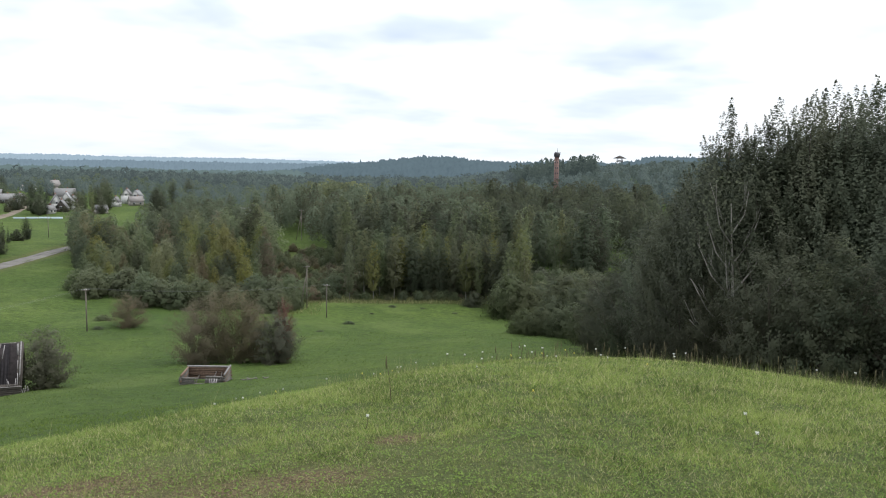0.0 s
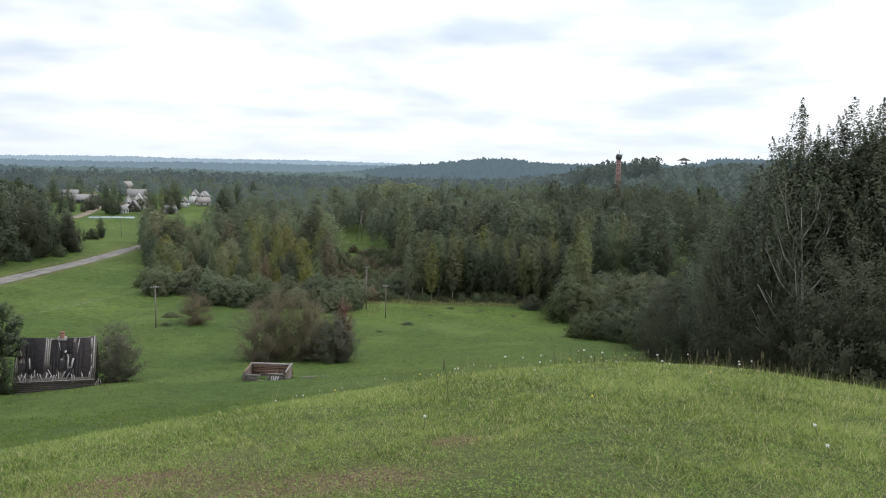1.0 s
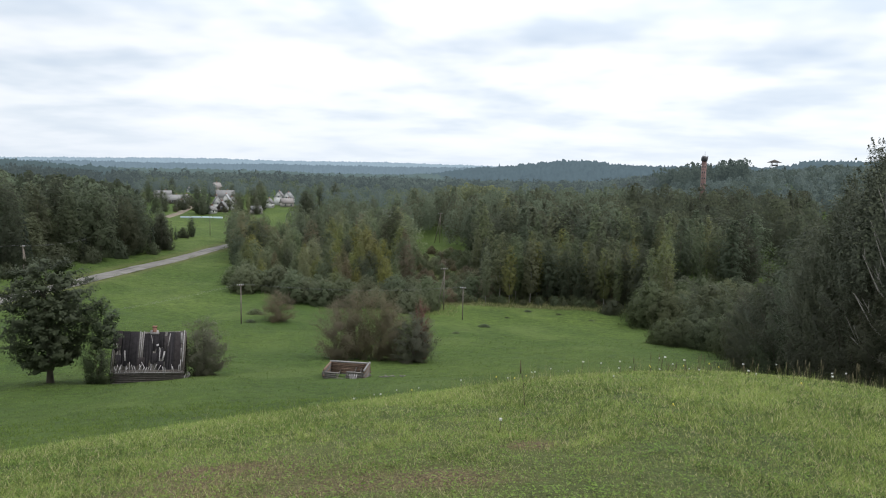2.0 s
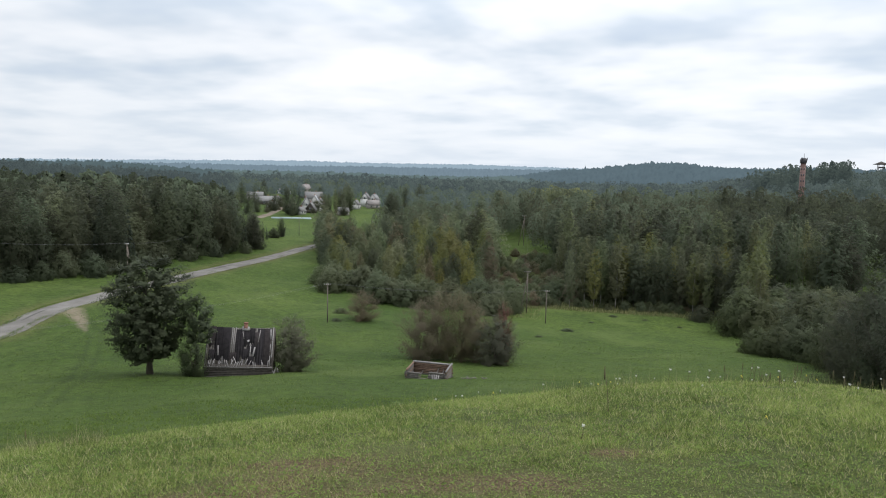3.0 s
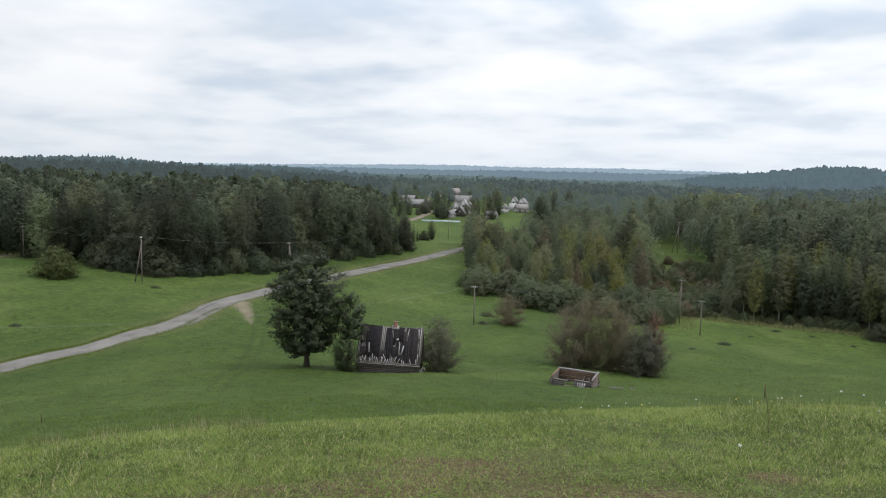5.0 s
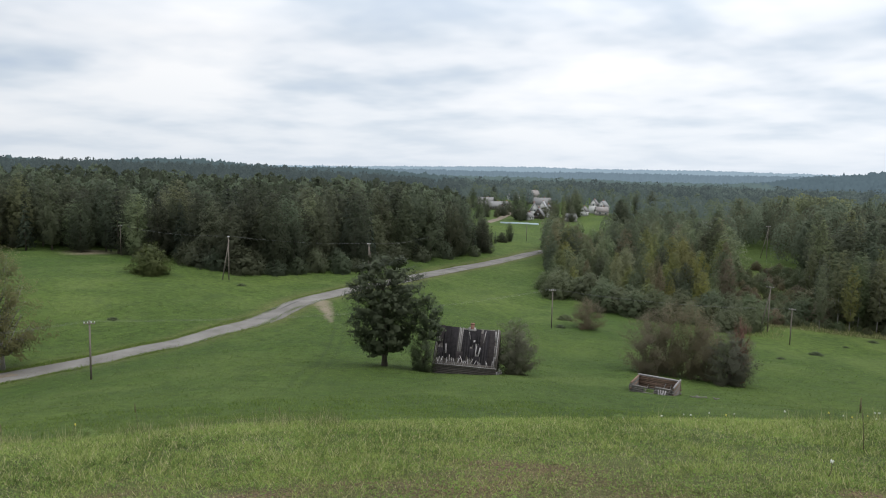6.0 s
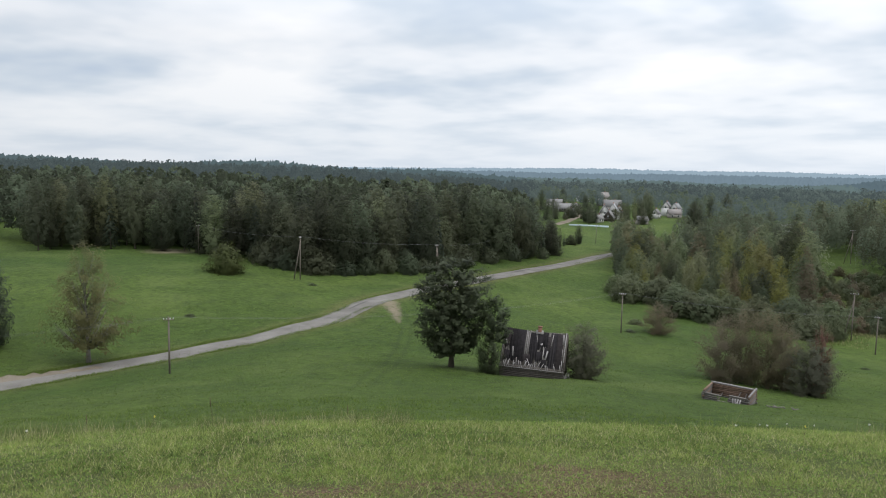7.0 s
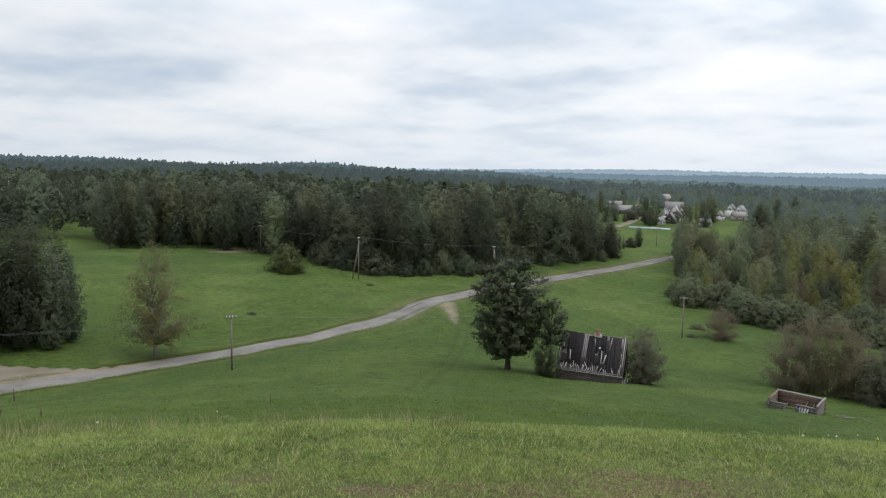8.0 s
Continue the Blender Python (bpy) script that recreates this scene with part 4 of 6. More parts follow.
# dark wood beyond the road
EDGE = line_of((29, 292), (30.5, 276), (32.8, 254), (37.9, 222), (42, 199), (47.9, 189), (51.3, 194), (54.7, 207), (58.8, 219), (64.8, 228), (71, 226), (78, 225))
LEFT_TALL = line_of((29, 0.42), (31, 0.5), (32.2, 0.62), (33, 0.92), (43, 1.05), (52, 0.98), (56, 0.9), (58, 0.95), (64, 0.98), (78, 0.95))
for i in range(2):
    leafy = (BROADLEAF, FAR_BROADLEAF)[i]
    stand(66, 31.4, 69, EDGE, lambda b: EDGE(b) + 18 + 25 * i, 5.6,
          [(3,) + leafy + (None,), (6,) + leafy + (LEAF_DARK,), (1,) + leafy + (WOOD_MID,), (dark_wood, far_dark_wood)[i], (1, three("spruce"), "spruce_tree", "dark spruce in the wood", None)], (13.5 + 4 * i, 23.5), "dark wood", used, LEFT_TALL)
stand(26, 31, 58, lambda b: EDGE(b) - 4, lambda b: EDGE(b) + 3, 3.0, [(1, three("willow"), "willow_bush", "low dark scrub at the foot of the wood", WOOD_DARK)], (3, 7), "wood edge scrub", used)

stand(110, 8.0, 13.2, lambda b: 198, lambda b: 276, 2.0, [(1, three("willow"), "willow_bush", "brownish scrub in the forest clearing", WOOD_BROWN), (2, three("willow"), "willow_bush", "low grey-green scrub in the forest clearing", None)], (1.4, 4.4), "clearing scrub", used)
for b, d, h, w in ((7.3, 161, 0.9, 3.0), (3.9, 189, 0.8, 3.0), (5.5, 178, 0.6, 2.5), (25.0, 160, 1.5, 2.2), (25.4, 150, 0.9, 2.5), (13.5, 155, 0.7, 2.5), (59.0, 140, 0.7, 2.6), (50.0, 168, 0.8, 2.6), (1.5, 186, 0.6, 3.0), (-1.0, 180, 0.6, 3.0), (9.5, 150, 0.6, 3.0)):
    plant("sedge_clump", "willow%d" % (int(d) % 3), b, d, h, "low dark clump of sedge in the meadow", "plant", "sedge clumps", w, WOOD_SALLOW, R, 0.25)

# single trees and bushes in the meadow
linden = plant("linden_tree", "linden", 39.1, 90, 14.6, "large dense dark green linden tree beside the cabin", "tree", "", 1.02, None, R)
linden.rotation_euler = (0, 0, radians(315))
plant("sapling", "side_linden", 35.75, 89, 10.0, "thin dark sapling between linden and cabin", "tree", "", 0.95, LEAF_LINDEN, R)
plant("lilac_bush", "orchard", 36.1, 87.5, 5.2, "dark green lilac bush against the cabin", "bush", "", 0.75, LEAF_LINDEN, R)
plant("apple_tree", "orchard", 28.85, 90, 7.3, "bushy grey-green old apple tree beside the cabin", "tree", "", 0.92, LEAF_WILLOW, R)
plant("hawthorn_bush", "twiggy", 23.3, 152, 7.0, "small grey-brown hawthorn on the meadow", "bush", "", 1.15, LEAF_BROWN, R)
for b, d, h, w in ((18.75, 106, 9.6, 0.78), (17.3, 108, 11.4, 0.72), (15.7, 108, 11.6, 0.72), (14.5, 107, 9.6, 0.72)):
    plant("cherry_thicket", "twiggy", b, d, h, "brown twiggy thicket of old cherry trees", "bush", "thicket behind the log ruin", w, None, R)
plant("elder_bush", "orchard", 12.8, 105, 7.6, "grey-green elder bush in the thicket", "bush", "thicket behind the log ruin", 1.0, None, R)
plant("rowan_bush", "orchard", 12.25, 109, 9.6, "small rowan with rust-red leaves", "bush", "thicket behind the log ruin", 0.36, LEAF_RED, R)
plant("roadside_birch", "weeping", 65.9, 113, 17.6, "weeping birch with thin brownish leaves beside the road", "tree", "", 1.15, None, R)
plant("round_bush", "osier1", 56.4, 180, 7.6, "round olive green willow bush on the meadow rise", "bush", "", 1.02, LEAF_OLIVE, R)
for b, d, h in ((71.6, 126, 15.5), (72.6, 122, 16.5), (73.6, 127, 20.0), (74.6, 122, 18.5), (75.8, 126, 20.5), (77.0, 121, 19.5), (72.2, 132, 18.0), (74.2, 133, 21.0), (76.5, 132, 21.5)):
    plant("alder_tree", R.choice(three("broad")), b, d, h, "dense dark green alder beside the sandy yard", "tree", "alders by the yard", 0.75, WOOD_DARK if h < 17 else LEAF_DARK, R)


# ---- far woods ----


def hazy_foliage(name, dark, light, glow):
    """Far woods: the haze before them is put into the leaves' colour and glow."""
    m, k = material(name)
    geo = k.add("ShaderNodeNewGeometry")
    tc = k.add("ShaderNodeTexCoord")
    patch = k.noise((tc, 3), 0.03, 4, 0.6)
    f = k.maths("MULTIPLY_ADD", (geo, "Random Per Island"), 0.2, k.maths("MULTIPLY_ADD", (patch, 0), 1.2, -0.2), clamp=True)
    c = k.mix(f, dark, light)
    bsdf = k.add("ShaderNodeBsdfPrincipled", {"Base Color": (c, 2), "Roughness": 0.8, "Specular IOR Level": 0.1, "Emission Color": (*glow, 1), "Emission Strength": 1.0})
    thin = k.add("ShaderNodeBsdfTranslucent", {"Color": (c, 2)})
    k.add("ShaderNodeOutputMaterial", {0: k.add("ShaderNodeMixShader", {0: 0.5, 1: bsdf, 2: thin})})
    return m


HAZE_NEAR = hazy_foliage("haze_toned_mixed_wood", (0.100, 0.125, 0.084), (0.160, 0.187, 0.124), (0.0, 0.0, 0.0))
HAZE_BLUE = hazy_foliage("haze_glow_dark_wood", (0.050, 0.066, 0.058), (0.110, 0.132, 0.104), (0.064, 0.086, 0.096))
HAZE_FAR = hazy_foliage("haze_glow_far_wood", (0.020, 0.028, 0.024), (0.050, 0.062, 0.050), (0.080, 0.104, 0.117))


def far_wood(name, b0, b1, d0, d1, gap, h0, h1, per_tree, mats, label, seed, skip=None, conifer=0.3, leaf=0.1, spread=0.19):
    """Woods too far to count: many small crowns in one mesh for each leaf colour."""
    rng = np.random.default_rng(seed)
    area = radians(b1 - b0) * (d1 ** 2 - d0 ** 2) / 2
    n = int(area / gap ** 2)
    b = rng.uniform(b0, b1, n)
    d = np.sqrt(rng.uniform(d0 ** 2, d1 ** 2, n))
    if skip is not None:
        ok = ~skip(b, d)
        b, d = b[ok], d[ok]
    n = len(b)
    x, y = -d * np.sin(np.radians(b)), d * np.cos(np.radians(b))
    z = ground(x, y)
    patch = np.sin(x / 31.0 + 1) * np.sin(y / 27.0) * 0.5 + 0.5
    h = (h0 + (h1 - h0) * rng.uniform(0, 1, n) * (0.6 + 0.4 * patch)) * rng.uniform(0.85, 1.15, n)
    cone = rng.uniform(0, 1, n) < conifer
    for mi, mat in enumerate(mats):
        sel = np.arange(n) % len(mats) == mi
        m = sel.sum()
        if not m:
            continue
        u = rng.uniform(0, 1, (m, per_tree))
        th = rng.uniform(0, 2 * np.pi, (m, per_tree))
        hh = h[sel][:, None]
        wide = np.where(cone[sel][:, None], (1 - u) * 0.17 + 0.012, spread * np.sqrt(np.clip(1 - (2 * u - 0.9) ** 2 * 0.82, 0.02, 1)))
        wide = wide * hh * rng.uniform(0.65, 1.05, (m, per_tree)) * (1 + 0.2 * np.sin(3 * th + x[sel][:, None]))
        p = np.stack([x[sel][:, None] + np.cos(th) * wide, y[sel][:, None] + np.sin(th) * wide, z[sel][:, None] + hh * (0.22 + 0.78 * u)], -1).reshape(-1, 3)
        out = np.stack([np.cos(th), np.sin(th), np.full_like(th, 0.6)], -1).reshape(-1, 3) + rng.normal(size=(m * per_tree, 3)) * 0.45
        size = np.repeat(h[sel] * leaf, per_tree)
        v, q = leaves(p, out, size, rng, 1.3, 3)
        soft = out * 0.3 + np.stack([np.cos(th), np.sin(th), 1.1 * u], -1).reshape(-1, 3)
        soft /= np.linalg.norm(soft, axis=1)[:, None]
        tagged(new(name, mesh_of(name, v, q, mat, normals=np.repeat(soft, 3, axis=0))), label, "woods", kind="stuff")


clearing = lambda b, d: ((b > 10.0) & (b < 12.9) & (d < 322)) | ((b > 13.2) & (d > 318)) | ((b > 13.2) & (d < 300)) | (b > 15.2)
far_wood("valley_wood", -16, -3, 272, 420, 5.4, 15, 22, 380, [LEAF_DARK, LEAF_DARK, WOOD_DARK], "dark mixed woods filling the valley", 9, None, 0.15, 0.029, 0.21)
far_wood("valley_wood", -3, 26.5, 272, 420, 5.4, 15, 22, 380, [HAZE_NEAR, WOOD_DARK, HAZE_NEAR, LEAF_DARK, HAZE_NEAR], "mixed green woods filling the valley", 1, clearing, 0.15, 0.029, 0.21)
# the sunlit rise: its light is put in as lighter leaf colours
far_wood("valley_wood", 5.8, 10.4, 352, 415, 6.0, 18, 23, 300, [WOOD_MID, WOOD_DARK, WOOD_MID], "green crowns on a rise in the woods, coloured lighter as if sunlit", 19, None, 0.0, 0.034, 0.27)
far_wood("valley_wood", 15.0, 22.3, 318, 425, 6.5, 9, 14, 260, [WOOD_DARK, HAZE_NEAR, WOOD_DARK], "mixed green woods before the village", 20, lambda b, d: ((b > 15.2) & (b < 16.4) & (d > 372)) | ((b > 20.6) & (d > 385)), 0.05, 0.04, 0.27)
ridge_only = lambda b, d: (b > -4.6 - (760 - d) * 0.02)
HAZE_RIDGE = hazy_foliage("haze_glow_ridge_wood", (0.040, 0.054, 0.044), (0.090, 0.108, 0.080), (0.036, 0.050, 0.056))
far_wood("ridge_wood", -11.6, -3, 640, 800, 9.0, 18, 26, 110, [HAZE_RIDGE], "dark mixed woods along the crest of the ridge", 22, ridge_only, 0.25, 0.06, 0.25)
far_wood("ridge_wood", -20, -3, 420, 860, 8.2, 11, 15, 90, [HAZE_RIDGE, HAZE_BLUE], "dark woods climbing the far ridge", 2, ridge_only, 0.2, 0.08, 0.27)
village_land = lambda b, d: ((b > 21.8) & (d < 560)) | ((b > 13.6) & (b < 15.7) & (d < 480)) | ((b > 2.6) & (b < 5.4) & (d > 560)) | (b < -4.6 - (760 - d) * 0.02) \
    | (np.sin(b * 5.1 + 0.6) * np.sin(d / 23.0) > 0.55)
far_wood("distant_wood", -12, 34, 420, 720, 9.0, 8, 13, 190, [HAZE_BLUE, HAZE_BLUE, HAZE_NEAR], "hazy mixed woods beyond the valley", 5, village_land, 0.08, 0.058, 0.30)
far_wood("west_wood", 33, 79, 262, 480, 7.0, 14, 18, 85, [LEAF_DARK, LEAF_DARK, WOOD_DARK], "dark mixed woods beyond the road", 3,
         lambda b, d: ((b > 66.3) & (b < 69.8) & (d > 290) & (d < 352)) | (d < np.array([EDGE(v) for v in np.clip(b, 29, 78)]) + 36) | ((b < 34) & (d > 350)), 0.1, 0.08, 0.21)
far_wood("plain_wood", -6, 34, 700, 1200, 13, 14, 19, 46, [HAZE_FAR, HAZE_BLUE], "hazy blue-green woods on the far plain", 8, None, 0.04, 0.10, 0.40)
far_wood("horizon_wood", 33, 79, 600, 1120, 13, 12, 17, 40, [HAZE_FAR], "hazy blue-green conifer woods on the far ridge", 4, None, 0.4, 0.11, 0.27)


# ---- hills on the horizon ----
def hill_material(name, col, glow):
    # Haze is put into the hill's own colour and emission, stronger on farther ridges.
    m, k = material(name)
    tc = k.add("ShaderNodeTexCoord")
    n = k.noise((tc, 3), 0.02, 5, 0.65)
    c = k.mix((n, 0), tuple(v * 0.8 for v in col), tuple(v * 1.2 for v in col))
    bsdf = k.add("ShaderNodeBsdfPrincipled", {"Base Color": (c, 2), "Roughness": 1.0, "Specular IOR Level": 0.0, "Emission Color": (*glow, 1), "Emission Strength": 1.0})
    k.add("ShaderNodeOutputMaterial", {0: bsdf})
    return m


def far_hill(name, d, depth, knots, rough, mat, label, seed):
    """A wooded ridge: knots give its crest as bearing and angle over the eye's level."""
    rng = np.random.default_rng(seed)
    b = np.arange(knots[0][0], knots[-1][0], 0.06 if d > 2000 else 0.09)
    crest = cubic(b, [p[0] for p in knots], [p[1] for p in knots])
    jag = np.zeros_like(b)
    for wl, amp in ((2.4, 0.5), (0.9, 0.4), (0.33, 0.5)):
        jag += amp * np.sin(b * 6.28 / wl + rng.uniform(0, 6)) * np.sin(b * 6.28 / (wl * 1.7) + rng.uniform(0, 6))
    jag += rng.uniform(-0.7, 0.9, len(b))
    top = EYE + d * np.tan(np.radians(crest))
    rows = []
    for f in np.linspace(0, 1, 12 if d > 2000 else 34):
        dd = d - depth * (1 - f)
        z = -34 + (top + 34) * np.sin(f * np.pi / 2) ** 0.8 + jag * rough * max(0.0, (f - 0.8) * 5) + (rng.normal(0, rough * 0.55, len(b)) if 0 < f < 1 else 0)
        rows.append(np.stack([-dd * np.sin(np.radians(b)), dd * np.cos(np.radians(b)), z], 1))
    back = d + depth * 0.4
    rows.append(np.stack([-back * np.sin(np.radians(b)), back * np.cos(np.radians(b)), np.full(len(b), -40.0)], 1))
    v = np.stack(rows, 1)
    n, w = v.shape[:2]
    i, j = np.meshgrid(np.arange(n - 1), np.arange(w - 1), indexing="ij")
    q = np.stack([i * w + j, (i + 1) * w + j, (i + 1) * w + j + 1, i * w + j + 1], -1).reshape(-1, 4)[:, ::-1]
    tagged(new(name, mesh_of(name, v.reshape(-1, 3), q, mat)), label, "hills", kind="structure")


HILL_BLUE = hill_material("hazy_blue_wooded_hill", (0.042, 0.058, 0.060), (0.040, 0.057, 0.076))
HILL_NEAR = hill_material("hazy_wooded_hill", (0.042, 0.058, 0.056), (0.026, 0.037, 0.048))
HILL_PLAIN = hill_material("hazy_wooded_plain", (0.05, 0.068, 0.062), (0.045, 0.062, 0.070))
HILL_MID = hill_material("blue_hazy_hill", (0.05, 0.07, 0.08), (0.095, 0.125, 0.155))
HILL_FAR = hill_material("pale_haze_hill", (0.05, 0.07, 0.08), (0.22, 0.28, 0.34))
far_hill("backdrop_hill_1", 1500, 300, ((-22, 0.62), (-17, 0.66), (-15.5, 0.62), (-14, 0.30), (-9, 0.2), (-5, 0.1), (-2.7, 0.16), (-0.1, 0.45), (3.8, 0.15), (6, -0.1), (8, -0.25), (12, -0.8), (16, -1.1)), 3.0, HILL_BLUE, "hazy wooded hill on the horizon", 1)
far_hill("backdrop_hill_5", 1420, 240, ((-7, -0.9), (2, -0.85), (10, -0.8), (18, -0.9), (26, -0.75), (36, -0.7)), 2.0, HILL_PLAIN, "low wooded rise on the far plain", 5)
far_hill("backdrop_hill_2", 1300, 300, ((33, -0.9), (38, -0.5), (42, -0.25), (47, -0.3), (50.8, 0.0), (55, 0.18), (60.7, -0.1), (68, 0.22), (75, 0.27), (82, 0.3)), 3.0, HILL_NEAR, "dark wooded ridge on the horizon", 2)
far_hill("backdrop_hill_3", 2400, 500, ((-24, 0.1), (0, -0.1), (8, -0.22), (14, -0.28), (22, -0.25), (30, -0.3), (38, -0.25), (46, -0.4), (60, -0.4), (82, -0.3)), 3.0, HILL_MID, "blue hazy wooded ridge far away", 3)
far_hill("backdrop_hill_4", 4000, 700, ((-26, 0.1), (-6, -0.1), (4, -0.12), (10, -0.05), (16, 0.04), (22, 0.0), (28, 0.08), (34, 0.02), (40, -0.08), (48, -0.15), (60, -0.2), (84, -0.1)), 4.0, HILL_FAR, "pale blue hazy hills on the horizon", 4)


# ---- the old cabin ----
def build_cabin():
    rng = random.Random(4)
    foot = at(32.6, 89.5)
    cab = thing("cabin", Matrix.Translation(foot) @ pose(0, 0, -0.1, 0, 2.2, 32.6 - 7.0), "derelict wooden cabin with a patched tar-paper roof under the linden", "cabin")
    half, front, back, eave, ridge = 3.65, -2.8, 2.8, 1.8, 5.65
    slope = math.atan2(ridge - eave, -front)
    for y, nm in ((front, 0), (back, 1)):
        w = part("log_wall", Shape().box((2 * half - 0.3, 0.12, eave), pose(0, y, eave / 2)), DARKWOOD, cab, "dark rotting log wall" if nm == 0 else "")
        for i in range(8):
            s = Shape().tube([(-half - 0.15, y - 0.05, 0.1 + 0.21 * i), (0, y - 0.05, 0.1 + 0.21 * i + rng.uniform(-0.02, 0.02)), (half + 0.15, y - 0.05, 0.1 + 0.21 * i)], (0.105, 0.115, 0.10), 6)
            part("log", s, DARKWOOD if i > 1 else LOG, w, smooth=True)
    for x in (-half, half):
        gable = part("gable_boarding", Shape().box((0.03, back - front - 0.1, eave), pose(x * 0.995, 0, eave / 2)), DARKWOOD, cab, "grey weathered vertical boards")
        n = 13
        for i in range(n):
            y = front + (i + 0.5) * (back - front) / n
            top = eave + (ridge - eave) * (1 - abs(y) / back) - 0.12
            part("board", Shape().box((0.04, (back - front) / n - 0.02, top), pose(x + rng.uniform(-0.012, 0.012), y, top / 2, rng.uniform(-0.6, 0.6))), LOG, gable)
    span = math.hypot(ridge - eave, front) + 0.35

    def on_roof(u, s, lift, side=-1):
        """A place on the roof: u along it, s metres down from the ridge."""
        y = side * s * math.cos(slope)
        sag = -0.16 * math.cos(u / half * 1.3) * math.sin(min(1, s / span) * 3.14)
        return Matrix.Translation((u, y, ridge - s * math.sin(slope) + lift * math.cos(slope) + sag)) @ pose(0, 0, 0, math.degrees(slope) * (1 if side < 0 else -1))

    for side in (-1, 1):
        roof = part("roof", Shape().box((2 * half + 0.5, span, 0.05), on_roof(0, span / 2, -0.04, side)), DARKWOOD, cab, "dark sheathing of the sagging roof")
        n = 24
        for i in range(n):
            u = -half - 0.2 + (i + 0.5) * (2 * half + 0.4) / n
            ln = span * rng.uniform(0.93, 1.03)
            part("roof_board", Shape().box(((2 * half + 0.4) / n - 0.03, ln, 0.025), on_roof(u, ln / 2, 0.0, side)), LOG if rng.random() < 0.5 else DARKWOOD, roof)
        if side > 0:
            part("tar_sheet", Shape().box((2 * half, span * 0.85, 0.02), on_roof(0, span * 0.45, 0.05, side)), TAR, roof)
            continue
        # tar-paper lengths, torn off here and there, and loose pale boards on them: across, from, to as shares of the roof
        for a, b, top, low in ((0.01, 0.11, 0.0, 0.56), (0.03, 0.12, 0.57, 0.86), (0.11, 0.215, 0.0, 0.88), (0.21, 0.345, 0.0, 0.86), (0.34, 0.45, 0.62, 0.84), (0.42, 0.50, 0.04, 0.93), (0.49, 0.555, 0.02, 0.76),
                               (0.55, 0.64, 0.06, 0.52), (0.545, 0.62, 0.52, 0.86), (0.63, 0.71, 0.02, 0.42), (0.63, 0.72, 0.72, 0.97), (0.70, 0.79, 0.12, 0.50), (0.74, 0.86, 0.02, 0.97), (0.85, 0.955, 0.03, 0.98), (0.60, 0.75, 0.40, 0.75)):
            u0, u1 = (-half - 0.1 + v * (2 * half + 0.2) for v in (a, b))
            s0, s1 = top * span, low * span
            lay = np.array(on_roof((u0 + u1) / 2, (s0 + s1) / 2, 0.04 + rng.uniform(0, 0.02)) @ pose(0, 0, 0, 0, 0, rng.uniform(-1.2, 1.2)))
            xs = [(i / 6 - 0.5) * (u1 - u0) for i in range(7)]
            ends = [(s0 - s1) / 2 + rng.uniform(0, 0.3) * (low < 0.95) + rng.choice((0, 0, 0, 0.35)) * (s1 - s0 > 1.5) for x in xs]
            v = np.array([(x, y, z) for z in (0, 0.012) for row in ([(s1 - s0) / 2] * 7, ends) for x, y in zip(xs, row)])
            q = [(i + 7, i + 8, i + 1, i) for i in range(6)] + [(i + 14, i + 15, i + 22, i + 21) for i in range(6)] + [(i + 7, i + 21, i + 22, i + 8) for i in range(6)]
            ragged = Shape().put(v @ lay[:3, :3].T + lay[:3, 3], q + [(0, 14, 21, 7), (6, 13, 27, 20)])
            part("tar_sheet", ragged, TAR_FADED if rng.random() < 0.3 else TAR, roof)
        for a, top, low, wd, tilt in ((0.0, 0.0, 1.0, 0.10, 0), (0.985, 0.0, 1.0, 0.16, 0), (0.36, 0.0, 0.62, 0.13, 0), (0.385, 0.02, 0.66, 0.14, 1), (0.41, 0.0, 0.60, 0.12, -1), (0.53, 0.10, 0.30, 0.08, 12), (0.63, 0.30, 0.46, 0.42, 20), (0.655, 0.45, 0.72, 0.14, 0),
                                      (0.71, 0.48, 0.70, 0.24, -8), (0.775, 0.06, 0.36, 0.12, -6), (0.60, 0.52, 0.60, 0.22, 10), (0.05, 0.30, 0.42, 0.14, 14), (0.17, 0.46, 0.70, 0.2, 6), (0.95, 0.05, 0.30, 0.28, 3), (0.955, 0.42, 0.6, 0.12, 0),
                                      (0.96, 0.7, 0.96, 0.1, 0), (0.25, 0.74, 0.98, 0.1, 5), (0.12, 0.80, 1.0, 0.12, -14), (0.33, 0.82, 1.0, 0.14, 22), (0.45, 0.72, 0.98, 0.12, 28), (0.55, 0.80, 1.0, 0.12, 4), (0.66, 0.82, 0.99, 0.1, -24),
                                      (0.06, 0.84, 1.0, 0.14, 20), (0.21, 0.86, 1.0, 0.1, -30), (0.39, 0.80, 0.99, 0.12, -20), (0.75, 0.88, 1.0, 0.1, 10), (0.48, 0.86, 1.0, 0.12, -18)):
            u = -half - 0.12 + a * (2 * half + 0.24)
            s0, s1 = top * span, low * span
            part("loose_board", Shape().box((wd * 0.75, s1 - s0, 0.03), on_roof(u, (s0 + s1) / 2, 0.075) @ pose(0, 0, 0, rng.uniform(0, 1.5), 0, tilt)), PLANK, roof, "pale bare board" if wd > 0.2 else "")
        for i in range(15):
            u, ln = -half + (i + 0.5) * 2 * half / 15 + rng.uniform(-0.25, 0.25), span * rng.uniform(0.05, 0.2)
            part("batten", Shape().box((rng.uniform(0.04, 0.08), ln, 0.03), on_roof(u, span - ln / 2 - rng.uniform(0, 0.2), 0.085) @ pose(0, 0, 0, 0, 0, rng.uniform(-22, 22))), PLANK, roof)
